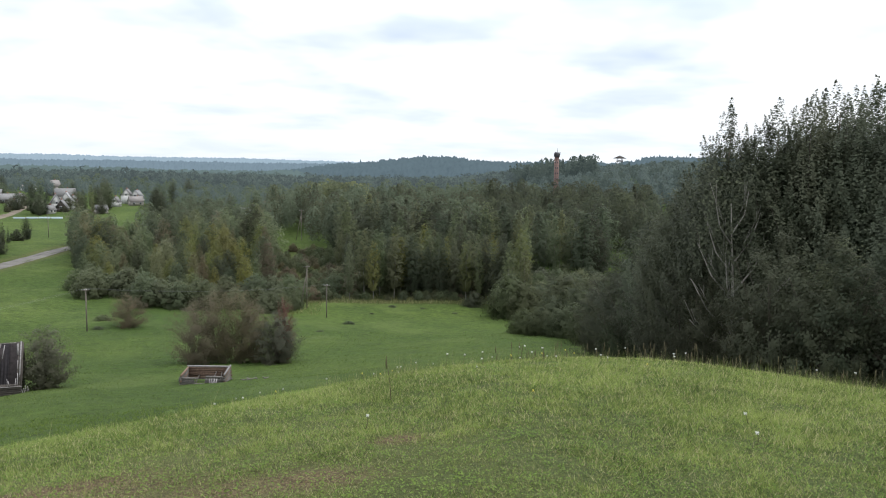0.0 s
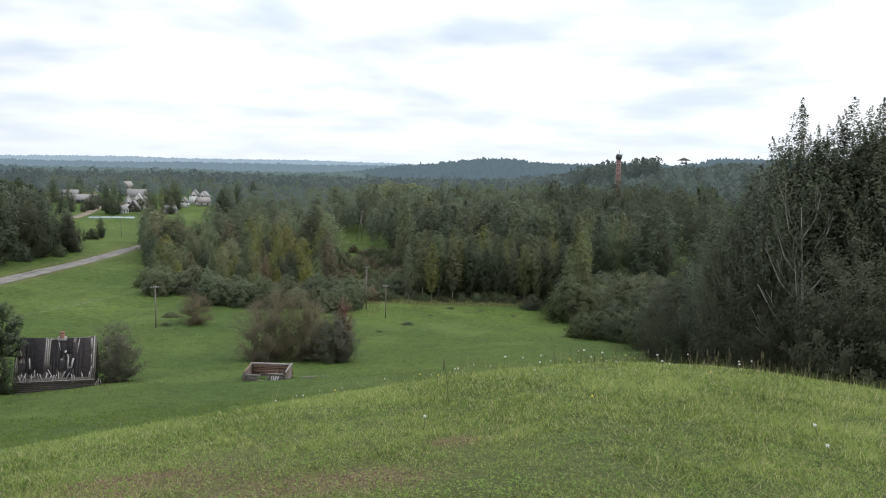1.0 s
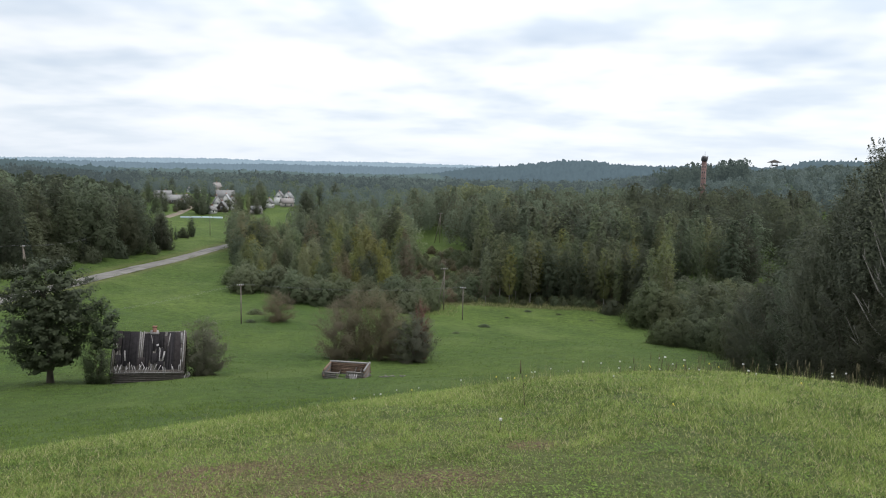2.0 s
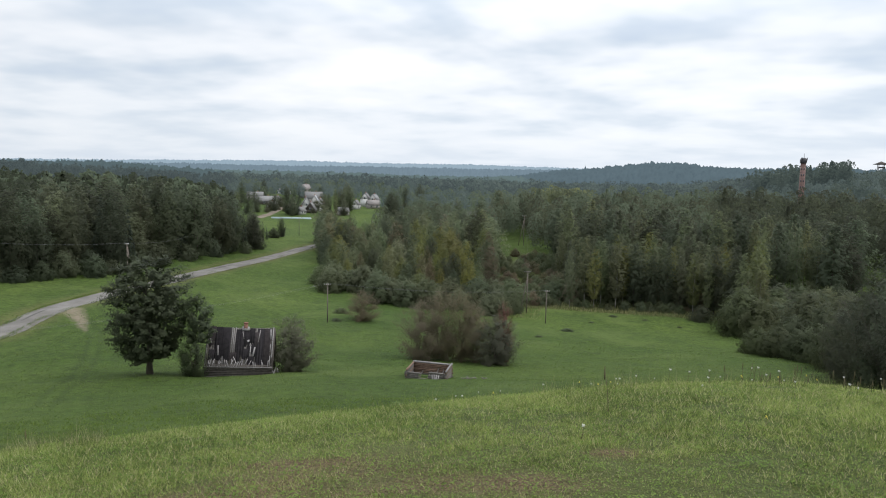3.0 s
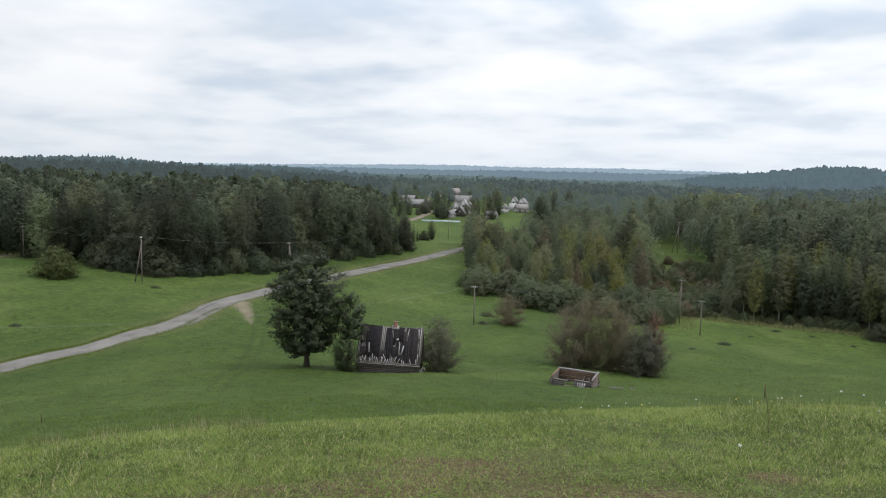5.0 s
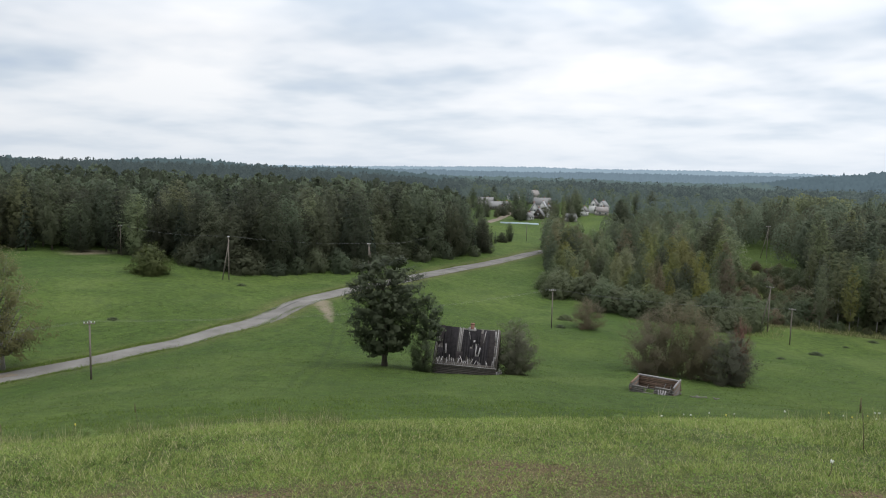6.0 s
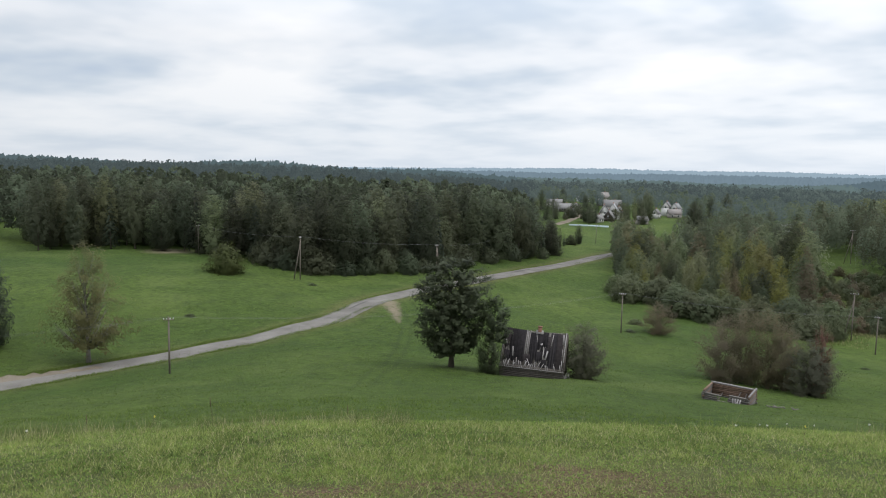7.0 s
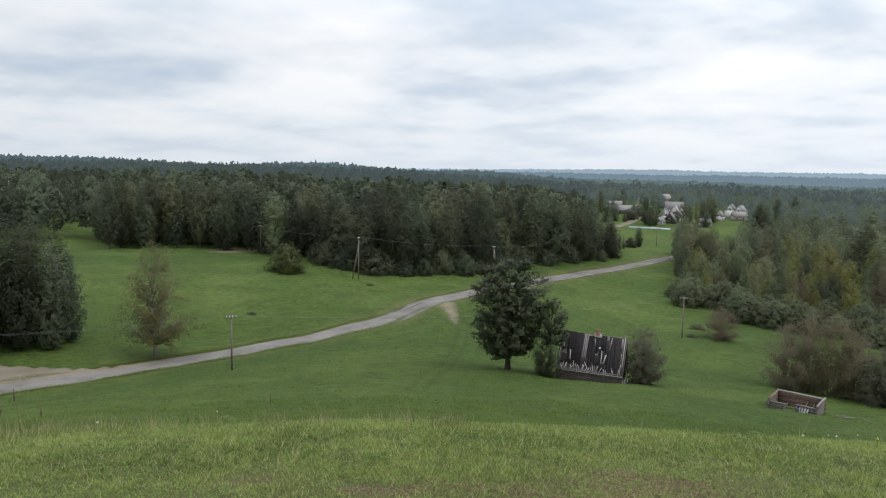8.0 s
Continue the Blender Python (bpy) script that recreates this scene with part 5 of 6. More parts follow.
        part("eave_board", Shape().box((2 * half + 0.45, 0.05, 0.07), on_roof(0, span - 0.02, 0.03)), PLANK, roof)
    chim = part("chimney", Shape().box((0.42, 0.42, 1.1), pose(0.42, 0.05, ridge - 0.1)), BRICK, cab, "short red brick chimney")
    part("chimney_cap", Shape().box((0.5, 0.5, 0.09), pose(0.42, 0.05, ridge + 0.47)), BRICK, chim)
    part("chimney_flashing", Shape().box((0.9, 0.5, 0.03), on_roof(0.42, 0.25, 0.1)), PLANK, chim)
    for i in range(5):
        part("leaning_board", Shape().box((0.16, 0.03, rng.uniform(1.0, 1.8)), pose(half + 0.35 + 0.1 * i, front + 0.2 + 0.35 * i, 0.6, rng.uniform(-10, 10), -18 - 3 * i, 80)), PLANK, cab)


build_cabin()


# ---- the log ruin ----
BROWNLOG = rough_surface("brown_log", (0.060, 0.038, 0.027), (0.20, 0.135, 0.10), 5, 0.9, 0.01)

def build_ruin():
    rng = random.Random(9)
    ruin = thing("log_ruin", Matrix.Translation(at(18.05, 86.0)) @ pose(0, 0, -0.12, 0, 1.5, 18.05 - 12.0), "roofless grey log crib of a collapsed shed in the grass", "shed")
    w, dp, rad = 2.35, 1.75, 0.115
    for y, side in ((-dp, "front"), (dp, "back")):
        wall = part("log_wall", Shape().tube([(-w - 0.25, y, 0.08), (w + 0.25, y, 0.08)], rad, 8), LOG, ruin, smooth=True)
        for i in range(1, 8 if side == "back" else 7):
            z = 0.08 + i * 0.205
            x0, x1 = -w - rng.uniform(0.1, 0.3), w + rng.uniform(0.1, 0.3)
            if side == "front" and i > 4:
                x0, x1 = (x0, -0.5) if i == 5 else (0.3, x1)
            if side == "front" and i in (3, 4):
                for a, b in ((x0, -0.9), (0.25, x1)):
                    part("log", Shape().tube([(a, y, z), (b, y + rng.uniform(-0.04, 0.04), z + rng.uniform(-0.05, 0.02))], rad, 8), LOG, wall, smooth=True)
                continue
            part("log", Shape().tube([(x0, y, z), ((x0 + x1) / 2, y + rng.uniform(-0.03, 0.03), z + rng.uniform(-0.05, 0.01)), (x1, y, z)], (rad, rad * 1.05, rad * 0.92), 8), PLANK if i >= 7 else (BROWNLOG if side == 'back' else LOG), wall, smooth=True)
    for x in (-w, w):
        wall = part("log_wall", Shape().tube([(x, -dp - 0.25, 0.18), (x, dp + 0.25, 0.18)], rad, 8), LOG, ruin, smooth=True)
        for i in range(1, 8 if x > 0 else 7):
            z = 0.18 + i * 0.205
            part("log", Shape().tube([(x, -dp - rng.uniform(0.1, 0.3), z), (x + rng.uniform(-0.03, 0.03), 0, z), (x, dp + rng.uniform(0.1, 0.3), z)], (rad, rad * 1.05, rad * 0.9), 8), PLANK if i >= 7 else (BROWNLOG if i % 3 == 0 else LOG), wall, smooth=True)
    for i, (x, t) in enumerate(((0.85, -12), (1.05, -6), (1.25, 3), (1.45, 10), (1.1, 22))):
        part("leaning_board", Shape().box((0.13, 0.03, 1.35), pose(x, -dp - 0.42, 0.55, -24, t, 0)), PLANK, ruin, "pale split board leaning on the logs" if i == 0 else "")
    for i in range(5):
        part("fallen_rafter", Shape().tube([(-w + 0.4 + 0.9 * i, -dp + 0.4, 0.1), (-w + 0.2 + 0.9 * i + rng.uniform(-0.5, 0.5), dp - 0.1, rng.uniform(0.4, 1.1))], 0.07, 6), DARKWOOD, ruin)


build_ruin()
rr = random.Random(31)
for i in range(7):
    b, d = 15.4 - rr.uniform(0, 1.9), 83.5 + rr.uniform(-1.2, 1.5)
    brd = new("fallen_board", Shape().box((rr.uniform(0.5, 1.3), 0.14, 0.05)).mesh("fallen_board", LOG))
    brd.matrix_basis = Matrix.Translation(at(b, d, 0.12)) @ pose(0, 0, 0, rr.uniform(-6, 6), rr.uniform(-8, 8), rr.uniform(-60, 60))
    tagged(brd, "pale weathered board lying in the grass", "board", "boards by the ruin")


# ---- poles and wires ----
def utility_pole(b, d, h, label, braces=0, facing=None, arm=1.3, thick=0.13):
    p = thing("utility_pole", Matrix.Translation(at(b, d, -0.3)) @ pose(0, 0, 0, 0, 0, b if facing is None else facing), label, "pole", "utility poles")
    part("shaft", Shape().tube([(0, 0, 0), (0, 0, (h + 0.3) * 0.5), (0.02, 0, h + 0.3)], (thick, thick * 0.9, thick * 0.75), 8), POLE_WOOD, p, smooth=True)
    if braces:
        part("brace", Shape().tube([(braces, 0.1, 0), (0.12, 0.08, h * 0.93)], (thick, thick * 0.75), 8), POLE_WOOD, p, smooth=True)
    if arm:
        bar = part("crossarm", Shape().box((arm, 0.09, 0.1), pose(0, -0.12, h - 0.05)), POLE_WOOD, p)
        for x in (-0.45 * arm, -0.16 * arm, 0.16 * arm, 0.45 * arm):
            part("insulator", Shape().tube([(x, -0.12, h), (x, -0.12, h + 0.1), (x, -0.12, h + 0.2)], (0.05, 0.075, 0.045), 6), PORCELAIN, bar, smooth=True)
    top = p.matrix_basis @ Vector((0, 0, h + 0.3))
    return top


WOODEN = "weathered wooden utility pole with a crossarm and white insulators"
low_line = [utility_pole(84.0, 96, 8.0, WOODEN), utility_pole(60.5, 100, 7.5, WOODEN, facing=60), utility_pole(26.05, 147.5, 8.0, WOODEN, facing=22), utility_pole(9.0, 172, 8.0, "wooden utility pole with a crossarm in the damp meadow", facing=10)]
main_line = [utility_pole(58.3, 216, 8.2, "plain wooden utility pole at the wood edge", arm=0.8), utility_pole(50.9, 176, 10.2, "wooden A-frame pole on the meadow rise", braces=-1.5, arm=0.45),
             utility_pole(40.4, 186, 9.4, "wooden braced pole beside the road", braces=1.0, arm=0.8), utility_pole(35.6, 234, 7.6, "plain wooden utility pole at the wood edge", arm=0.7)]
cut_line = [utility_pole(10.5, 185, 10.8, "wooden A-frame pole at the start of the clearing", braces=-1.7, arm=1.6), utility_pole(10.9, 305, 12.5, "wooden A-frame pole in the forest clearing", braces=-2.2, arm=1.6)]
utility_pole(28.2, 330, 9.5, "thin wooden pole in the field before the village", arm=0, thick=0.11)


def wire_run(tops, offsets, label, sag=0.02):
    for a, b in zip(tops[:-1], tops[1:]):
        for k, o in enumerate(offsets):
            side = Vector((b - a).xy).orthogonal().normalized() * o
            s = Shape()
            u = np.linspace(0, 1, 14)
            p = np.array([a.lerp(b, t) + Vector((side.x, side.y, -4 * t * (1 - t) * sag * (b - a).length)) for t in u])
            s.tube(p, 0.0045, 4)
            tagged(new("power_wire", s.mesh("power_wire", WIRE)), label, "wire", "power wires")


wire_run(low_line, (-0.55, -0.1, 0.45), "thin grey overhead wire between wooden poles")
wire_run(main_line, (-0.35, 0.0, 0.35), "thin grey overhead wire before the dark wood")
wire_run(cut_line, (-0.6, 0.6), "thin grey overhead wire along the clearing")


# ---- brick tower and lookout on the far ridge ----
def build_tower():
    p = at(-8.55, 468, -1)
    t = thing("water_tower", p, "red brick water tower with dark head on a wooded ridge", "tower")
    top = 7.0 - p.z
    sh = part("shaft", Shape().tube([(0, 0, 0), (0, 0, top * 0.6), (0, 0, top)], (1.7, 1.5, 1.4), 12), RUST, t)
    for i in range(5):
        z = top - 2.2 - 3.4 * i
        part("band", Shape().tube([(0, 0, z), (0, 0, z + 0.3)], 1.56, 12), RUST, sh)
        for a in (-25, 25):
            part("window", Shape().box((0.5, 0.3, 1.0), pose(0, 0, z - 1.6, 0, 0, a - 8.55) @ pose(0, -1.44, 0)), PANE, sh)
    hd = part("tank", Shape().tube([(0, 0, top - 0.4), (0, 0, top), (0, 0, top + 1.2), (0, 0, top + 2.0), (0, 0, top + 2.4)], (1.5, 1.85, 1.85, 1.55, 0.7), 14), DARKMETAL, t, "dark rounded tank head")
    part("antenna", Shape().tube([(0.2, 0, top + 2.2), (0.2, 0, top + 5.0)], (0.14, 0.08), 6), DARKMETAL, hd)
    for a in range(3):
        th = a * 2.1
        part("aerial_panel", Shape().box((0.4, 0.25, 1.6), pose(math.cos(th) * 1.85, math.sin(th) * 1.85, top + 1.8)), DARKMETAL, hd)
    part("gallery_rail", Shape().tube([(0, 0, top - 0.6), (0, 0, top - 0.4)], 1.95, 14), DARKMETAL, hd)


def build_lookout():
    p = at(-13.2, 880, -1)
    t = thing("lookout_tower", p, "dark lookout tower with a low pyramid roof above the trees", "tower")
    top = 10.2 - p.z
    for sx in (-1, 1):
        for sy in (-1, 1):
            part("post", Shape().tube([(sx * 2.9, sy * 2.9, 0), (sx * 2.4, sy * 2.4, top)], 0.3, 6), DARKWOOD, t)
    part("platform", Shape().box((6.4, 6.4, 0.4), pose(0, 0, top - 3.4)), DARKWOOD, t)
    part("railing", Shape().box((6.4, 0.15, 1.1), pose(0, -3.1, top - 2.7)), DARKWOOD, t)
    part("roof", Shape().box((13.0, 13.0, 3.4), pose(0, 0, top + 1.6), 0.05), DARKWOOD, t, "dark low pyramid roof")


build_tower()
build_lookout()


# ---- village ----
ROOF_PALE = rough_surface("pale_sheet_roof", (0.15, 0.15, 0.152), (0.25, 0.25, 0.25), 1.0, 0.7, 0.01)


def house(b, d, ln, dp, eave, ridge, turn_deg, wall, roof, label, name="house", rows=1):
    """A gabled house: walls, two roof slopes, chimney and windows."""
    ln, dp, eave, ridge = 0.8 * ln, 0.8 * dp, 0.82 * eave, 0.82 * ridge
    h = thing(name, Matrix.Translation(at(b, d, -0.3)) @ pose(0, 0, 0, 0, 0, b + turn_deg), label, "house", "village houses")
    w = Shape().box((ln, dp, eave), pose(0, 0, eave / 2))
    part("wall", w, wall, h)
    for x in (-ln / 2 + 0.1, ln / 2 - 0.1):
        g = Shape().put([(x - 0.1, -dp / 2, eave), (x + 0.1, -dp / 2, eave), (x + 0.1, dp / 2, eave), (x - 0.1, dp / 2, eave), (x - 0.1, -0.05, ridge - 0.1), (x + 0.1, -0.05, ridge - 0.1), (x + 0.1, 0.05, ridge - 0.1), (x - 0.1, 0.05, ridge - 0.1)],
                        [(3, 2, 1, 0), (4, 5, 6, 7), (0, 1, 5, 4), (1, 2, 6, 5), (2, 3, 7, 6), (3, 0, 4, 7)])
        part("gable", g, wall, h)
    a = math.degrees(math.atan2(ridge - eave, dp / 2))
    sl = math.hypot(ridge - eave, dp / 2) + 0.5
    for side in (-1, 1):
        part("roof", Shape().box((ln + 0.8, sl, 0.18), pose(0, side * (dp / 4 + 0.12), (eave + ridge) / 2 - 0.1, -side * a)), roof, h)
    part("chimney", Shape().box((0.55, 0.55, 1.8), pose(ln * 0.15, 0.3, ridge)), BRICK, h)
    for r in range(rows):
        z = 1.7 + 2.8 * r
        n = max(2, int(ln / 3.2))
        for i in range(n):
            x = -ln / 2 + (i + 0.5) * ln / n
            win = part("window", Shape().box((1.25, 0.1, 1.45), pose(x, -dp / 2 - 0.03, z)), WHITEWALL, h)
            part("pane", Shape().box((1.0, 0.06, 1.2), pose(x, -dp / 2 - 0.08, z)), PANE, win)
    for sx in (-1, 1):
        win = part("window", Shape().box((0.1, 1.2, 1.4), pose(sx * (ln / 2 + 0.03), 0, eave + 0.6)), WHITEWALL, h)
        part("pane", Shape().box((0.06, 0.95, 1.15), pose(sx * (ln / 2 + 0.08), 0, eave + 0.6)), PANE, win)
    return h


house(27.30, 468, 9, 8, 2.6, 8.0, 80, DARKWOOD, ROOF_GREY, "dark timber farmhouse with a steep grey roof at the village edge")
house(27.65, 488, 8, 8, 3.6, 10.0, 95, WHITEWALL, ROOF_GREY, "white house with a steep grey gable roof")
house(27.0, 498, 9, 8, 4.2, 10.4, 82, WHITEWALL, ROOF_PALE, "white house with a steep pale gable roof")
house(26.6, 505, 7, 7, 3.6, 7.6, 75, WHITEWALL, ROOF_GREY, "small white house with a grey roof")
house(27.1, 540, 15, 9, 4.5, 10.0, 12, PLASTER, ROOF_GREY, "plastered house with a broad grey roof")
house(27.75, 585, 9, 8, 8.0, 13.0, 35, PLASTER, ROOF_PINK, "tall plastered house with a pale tile roof", rows=2)
house(30.7, 520, 17, 10, 3.2, 7.0, 14, DARKWOOD, ROOF_GREY, "long low barn with a grey roof", "barn")
house(29.8, 518, 6, 6, 4.4, 7.6, 65, WHITEWALL, ROOF_GREY, "small white house beside the barn")
house(31.4, 560, 14, 9, 3.6, 7.0, -10, PLASTER, ROOF_GREY, "long low pale house on the village slope")
house(23.15, 522, 9, 8, 7.0, 11.8, 78, WHITEWALL, ROOF_GREY, "tall white house with a steep gable roof", rows=2)
house(22.5, 520, 9, 8, 6.6, 11.2, 70, WHITEWALL, ROOF_PALE, "tall white house with a steep gable roof", rows=2)
house(22.6, 508, 10, 7, 3.6, 7.2, 18, PLASTER, ROOF_PINK, "plastered house with a wide pale tile roof")
house(28.05, 456, 6, 5, 2.8, 5.6, 50, WHITEWALL, ROOF_GREY, "small white house with a dark roof")
house(26.35, 478, 7, 6, 3.4, 7.0, 75, WHITEWALL, ROOF_GREY, "white house with a dark gable roof among trees")
house(23.9, 500, 7, 6, 4.0, 7.6, 70, WHITEWALL, ROOF_GREY, "white house with a dark gable roof among trees")
house(30.2, 492, 6, 5, 2.6, 5.4, 30, WHITEWALL, ROOF_GREY, "small white house with a dark roof")
house(24.9, 455, 8, 6, 3.0, 6.0, 25, PLASTER, ROOF_GREY, "small grey-roofed house behind the trees")
house(29.3, 640, 12, 8, 3.5, 6.5, 20, WHITEWALL, ROOF_PINK, "pale house on the slope behind the village")
house(14.9, 452, 10, 7, 3.0, 6.0, 5, WHITEWALL, ROOF_GREY, "pale house in a garden among trees")
for b in (4.6, 3.9, 3.3):
    house(b, 690, 15, 9, 4.0, 7.0, 8, WHITEWALL, ROOF_PINK, "pale far house among the woods")
for b, d in ((70.6, 520), (71.5, 530), (74.5, 540)):
    house(b, d, 16, 9, 10.0, 14.0, 5, WHITEWALL, ROOF_PINK, "pale far building among the woods", rows=2)

for i in range(4):
    g = thing("greenhouse", Matrix.Translation(at(29.9 - 0.75 * i, 428, -0.1)) @ pose(0, 0, 0, 0, 0, 28 - 6), "long low pale blue plastic greenhouse in the field", "greenhouse", "greenhouses")
    u = np.linspace(0, math.pi, 9)
    v = [(x, -1.1 * math.cos(a), 0.9 * math.sin(a)) for x in (-2.6, 2.6) for a in u]
    part("cover", Shape().put(v, [(j, j + 1, j + 10, j + 9) for j in range(8)]), STRIPE, g)
    for x in (-2.6, 2.6):
        part("end_frame", Shape().box((0.08, 2.0, 0.6), pose(x, 0, 0.3)), WHITEWALL, g)

# trees and bushes about the village
for b, d, h, key, leaf in ((29.0, 455, 15, "broad0", None), (28.5, 452, 13, "broad1", None), (28.2, 520, 12, "spruce0", None), (31.9, 440, 15, "broad2", None), (26.0, 470, 13, "broad2", None), (25.5, 468, 15, "birch1", None),
                           (25.1, 475, 15, "broad1", None), (24.4, 480, 17, "broad0", None), (24.7, 500, 15, "broad1", None), (21.1, 470, 18, "broad2", None), (20.8, 430, 18, "broad0", None), (21.3, 415, 17, "broad1", None),
                           (29.6, 500, 8, "willow0", LEAF_MID), (30.3, 478, 7, "willow1", LEAF_MID), (26.9, 480, 7, "willow2", LEAF_MID), (29.5, 316, 8.4, "broad1", LEAF_DARK), (30.1, 312, 4.6, "willow0", LEAF_DARK), (30.6, 300, 6, "spruce2", None), (28.7, 446, 13, "broad0", None), (30.0, 470, 11, "broad1", None), (26.3, 455, 13, "broad0", None), (24.8, 450, 11, "broad2", None), (25.4, 448, 11, "birch0", None), (21.2, 440, 16, "aspen1", None), (21.2, 395, 17, "broad1", LEAF_DARK), (20.9, 390, 16, "broad2", LEAF_DARK), (26.5, 520, 9, "broad1", None), (27.7, 545, 10, "birch1", None), (29.1, 560, 11, "broad0", None), (31.3, 462, 12, "broad1", None), (31.5, 520, 12, "aspen0", None), (32.8, 455, 14, "broad2", None), (16.1, 420, 14, "broad0", None), (14.2, 430, 15, "broad1", None),
                           (30.9, 288, 7.0, "aspen0", None), (31.2, 285, 8.0, "aspen1", None), (65.9, 236, 9.0, "birch2", LEAF_MID), (65.0, 238, 8.0, "broad1", None), (26.6, 560, 13, "broad2", None), (28.6, 590, 12, "spruce1", None),
                           (20.1, 520, 17, "broad2", None), (19.0, 545, 17, "broad1", None), (24.6, 560, 16, "broad0", None), (30.8, 590, 14, "broad1", None), (32.4, 520, 16, "broad0", None)):
    plant("village_tree", key, b, d, h, "dark green tree by the village and road", "tree", "village trees", 1.0, leaf, R)
for i in range(9):
    plant("garden_bush", "willow%d" % (i % 3), 27.2 + 0.42 * i + R.uniform(-0.1, 0.1), 462 + 9 * (i % 4), R.uniform(2, 4.5), "small green garden bush in the village", "bush", "garden bushes", 1.0, LEAF_MID, R)


# ---- grass ----
TUSSOCK = foliage("tussock_grass", (0.060, 0.102, 0.023), (0.170, 0.226, 0.056), 0.6, 0.0, 0.7, 0.5)
def blades(b, d, height, width, lean, rng, fine=False):
    """Grass blades, each a narrow bent quad rooted in the ground."""
    n = len(b)
    x, y = -d * np.sin(b), d * np.cos(b)
    z = ground(x, y) - 0.01
    th, ph = rng.uniform(0, 6.28, n), rng.uniform(0, 6.28, n)
    wx, wy = np.cos(th) * width / 2, np.sin(th) * width / 2
    lx, ly = np.cos(ph) * lean * height, np.sin(ph) * lean * height
    hz = height * np.sqrt(np.clip(1 - lean ** 2 * 0.6, 0.1, 1))
    if fine:
        v = np.stack([np.stack([x - wx, y - wy, z], 1), np.stack([x + wx, y + wy, z], 1), np.stack([x + lx, y + ly, z + hz], 1)], 1)
        return v.reshape(-1, 3), np.arange(3 * n).reshape(-1, 3)
    v = np.stack([np.stack([x - wx, y - wy, z], 1), np.stack([x + wx, y + wy, z], 1),
                  np.stack([x + wx * 0.7 + lx * 0.4, y + wy * 0.7 + ly * 0.4, z + hz * 0.65], 1), np.stack([x + lx, y + ly, z + hz], 1)], 1)
    return v.reshape(-1, 3), np.arange(4 * n).reshape(-1, 4)


def lumpy(x, y, s):
    return 0.5 + 0.25 * (np.sin(x / s + 1.3 * np.sin(y / s * 0.7)) + np.sin(y / s * 1.1 + 1.7 * np.sin(x / s * 0.6 + 2)))


def sow(name, n, d0, d1, power, height, width, mat, label, seed, keep=None, lean=(0.2, 0.9), b0=-34, b1=78, fine=True):
    rng = np.random.default_rng(seed)
    b = np.radians(rng.uniform(b0, b1, n))
    d = d0 + (d1 - d0) * rng.uniform(0, 1, n) ** power
    x, y = -d * np.sin(b), d * np.cos(b)
    m = 0.45 * lumpy(x, y, 0.13) + 0.3 * lumpy(x + 9, y + 4, 0.41) + 0.25 * lumpy(x - 3, y + 8, 1.3)
    soil = np.zeros(n)
    for bc, dc, sb, sd, amount in SPOTS:
        px, py = -dc * math.sin(radians(bc)), dc * math.cos(radians(bc))
        across = (x - px) * math.cos(radians(bc)) + (y - py) * math.sin(radians(bc))
        along = -(x - px) * math.sin(radians(bc)) + (y - py) * math.cos(radians(bc))
        soil = np.maximum(soil, amount * np.exp(-(across / sb) ** 2 - (along / sd) ** 2))
    ok = rng.uniform(0, 1, n) < np.clip(1.05 - 1.1 * soil, 0.12, 1) * (0.25 + 1.0 * m if keep is None else keep(np.degrees(b), d, m))
    b, d, m = b[ok], d[ok], m[ok]
    k = len(b)
    hgt = height[0] + (height[1] - height[0]) * m * (0.35 + 1.3 * rng.uniform(0, 1, k) ** 2)
    hgt *= np.interp(d, (4.0, 6.0, 8.0, 13.0), (0.5, 0.7, 0.8, 0.62))
    v, q = blades(b, d, hgt, width * (0.5 + d / 8) * rng.uniform(0.7, 1.3, k), rng.uniform(*lean, k), rng, fine)
    tagged(new(name, mesh_of(name, v, q, mat)), label, "grass", kind="stuff")


rough_lawn = lambda b, d, m: (((b < -34) | (b > 78)) | (d < 3.85)) * (0.3 + 0.7 * m)
sow("hilltop_grass", 190000, 0.3, 10.0, 0.6, (0.05, 0.2), 0.013, BLADE, "short uneven grass around the viewpoint", 14, rough_lawn, (0.4, 1.15), -180, 180)
patchy = lambda b, d, m: np.clip(m * 1.5, 0.5, 1) * np.clip((d - 3.6) / 1.3, 0.55, 1)
sow("meadow_grass", 1000000, 3.85, 15.0, 1.25, (0.025, 0.125), 0.0046, BLADE, "short uneven green meadow grass on the hilltop", 1, patchy, (0.4, 1.15))
sow("trodden_grass", 130000, 3.9, 6.6, 1.2, (0.03, 0.10), 0.0040, BLADE_DRY, "short trodden brown grass and straw litter", 15, lambda b, d, m: np.clip(1.1 - 1.1 * m, 0.15, 1) * np.clip((6.4 - d) / 1.2, 0, 1), (0.9, 1.28), -34, 78)
sow("dry_grass", 30000, 3.85, 14.0, 1.4, (0.03, 0.11), 0.0045, BLADE_DRY, "dry straw-coloured blades among the meadow grass", 2, None, (0.4, 1.1))
tall = lambda b, d, m: (m > 0.5) * np.where(b < 10, 0.7, np.where(b > 52, 0.6, 0.12))
sow("tall_grass", 22000, 9.0, 14.0, 1.0, (0.06, 0.34), 0.0024, BLADE, "taller unmown grass along the brow of the hill", 3, tall, (0.1, 0.6))
sow("seeding_grass", 12000, 9.5, 14.0, 1.0, (0.10, 0.55), 0.0017, BLADE_SEED, "pale seeding grass stalks along the brow", 4, tall, (0.05, 0.45))
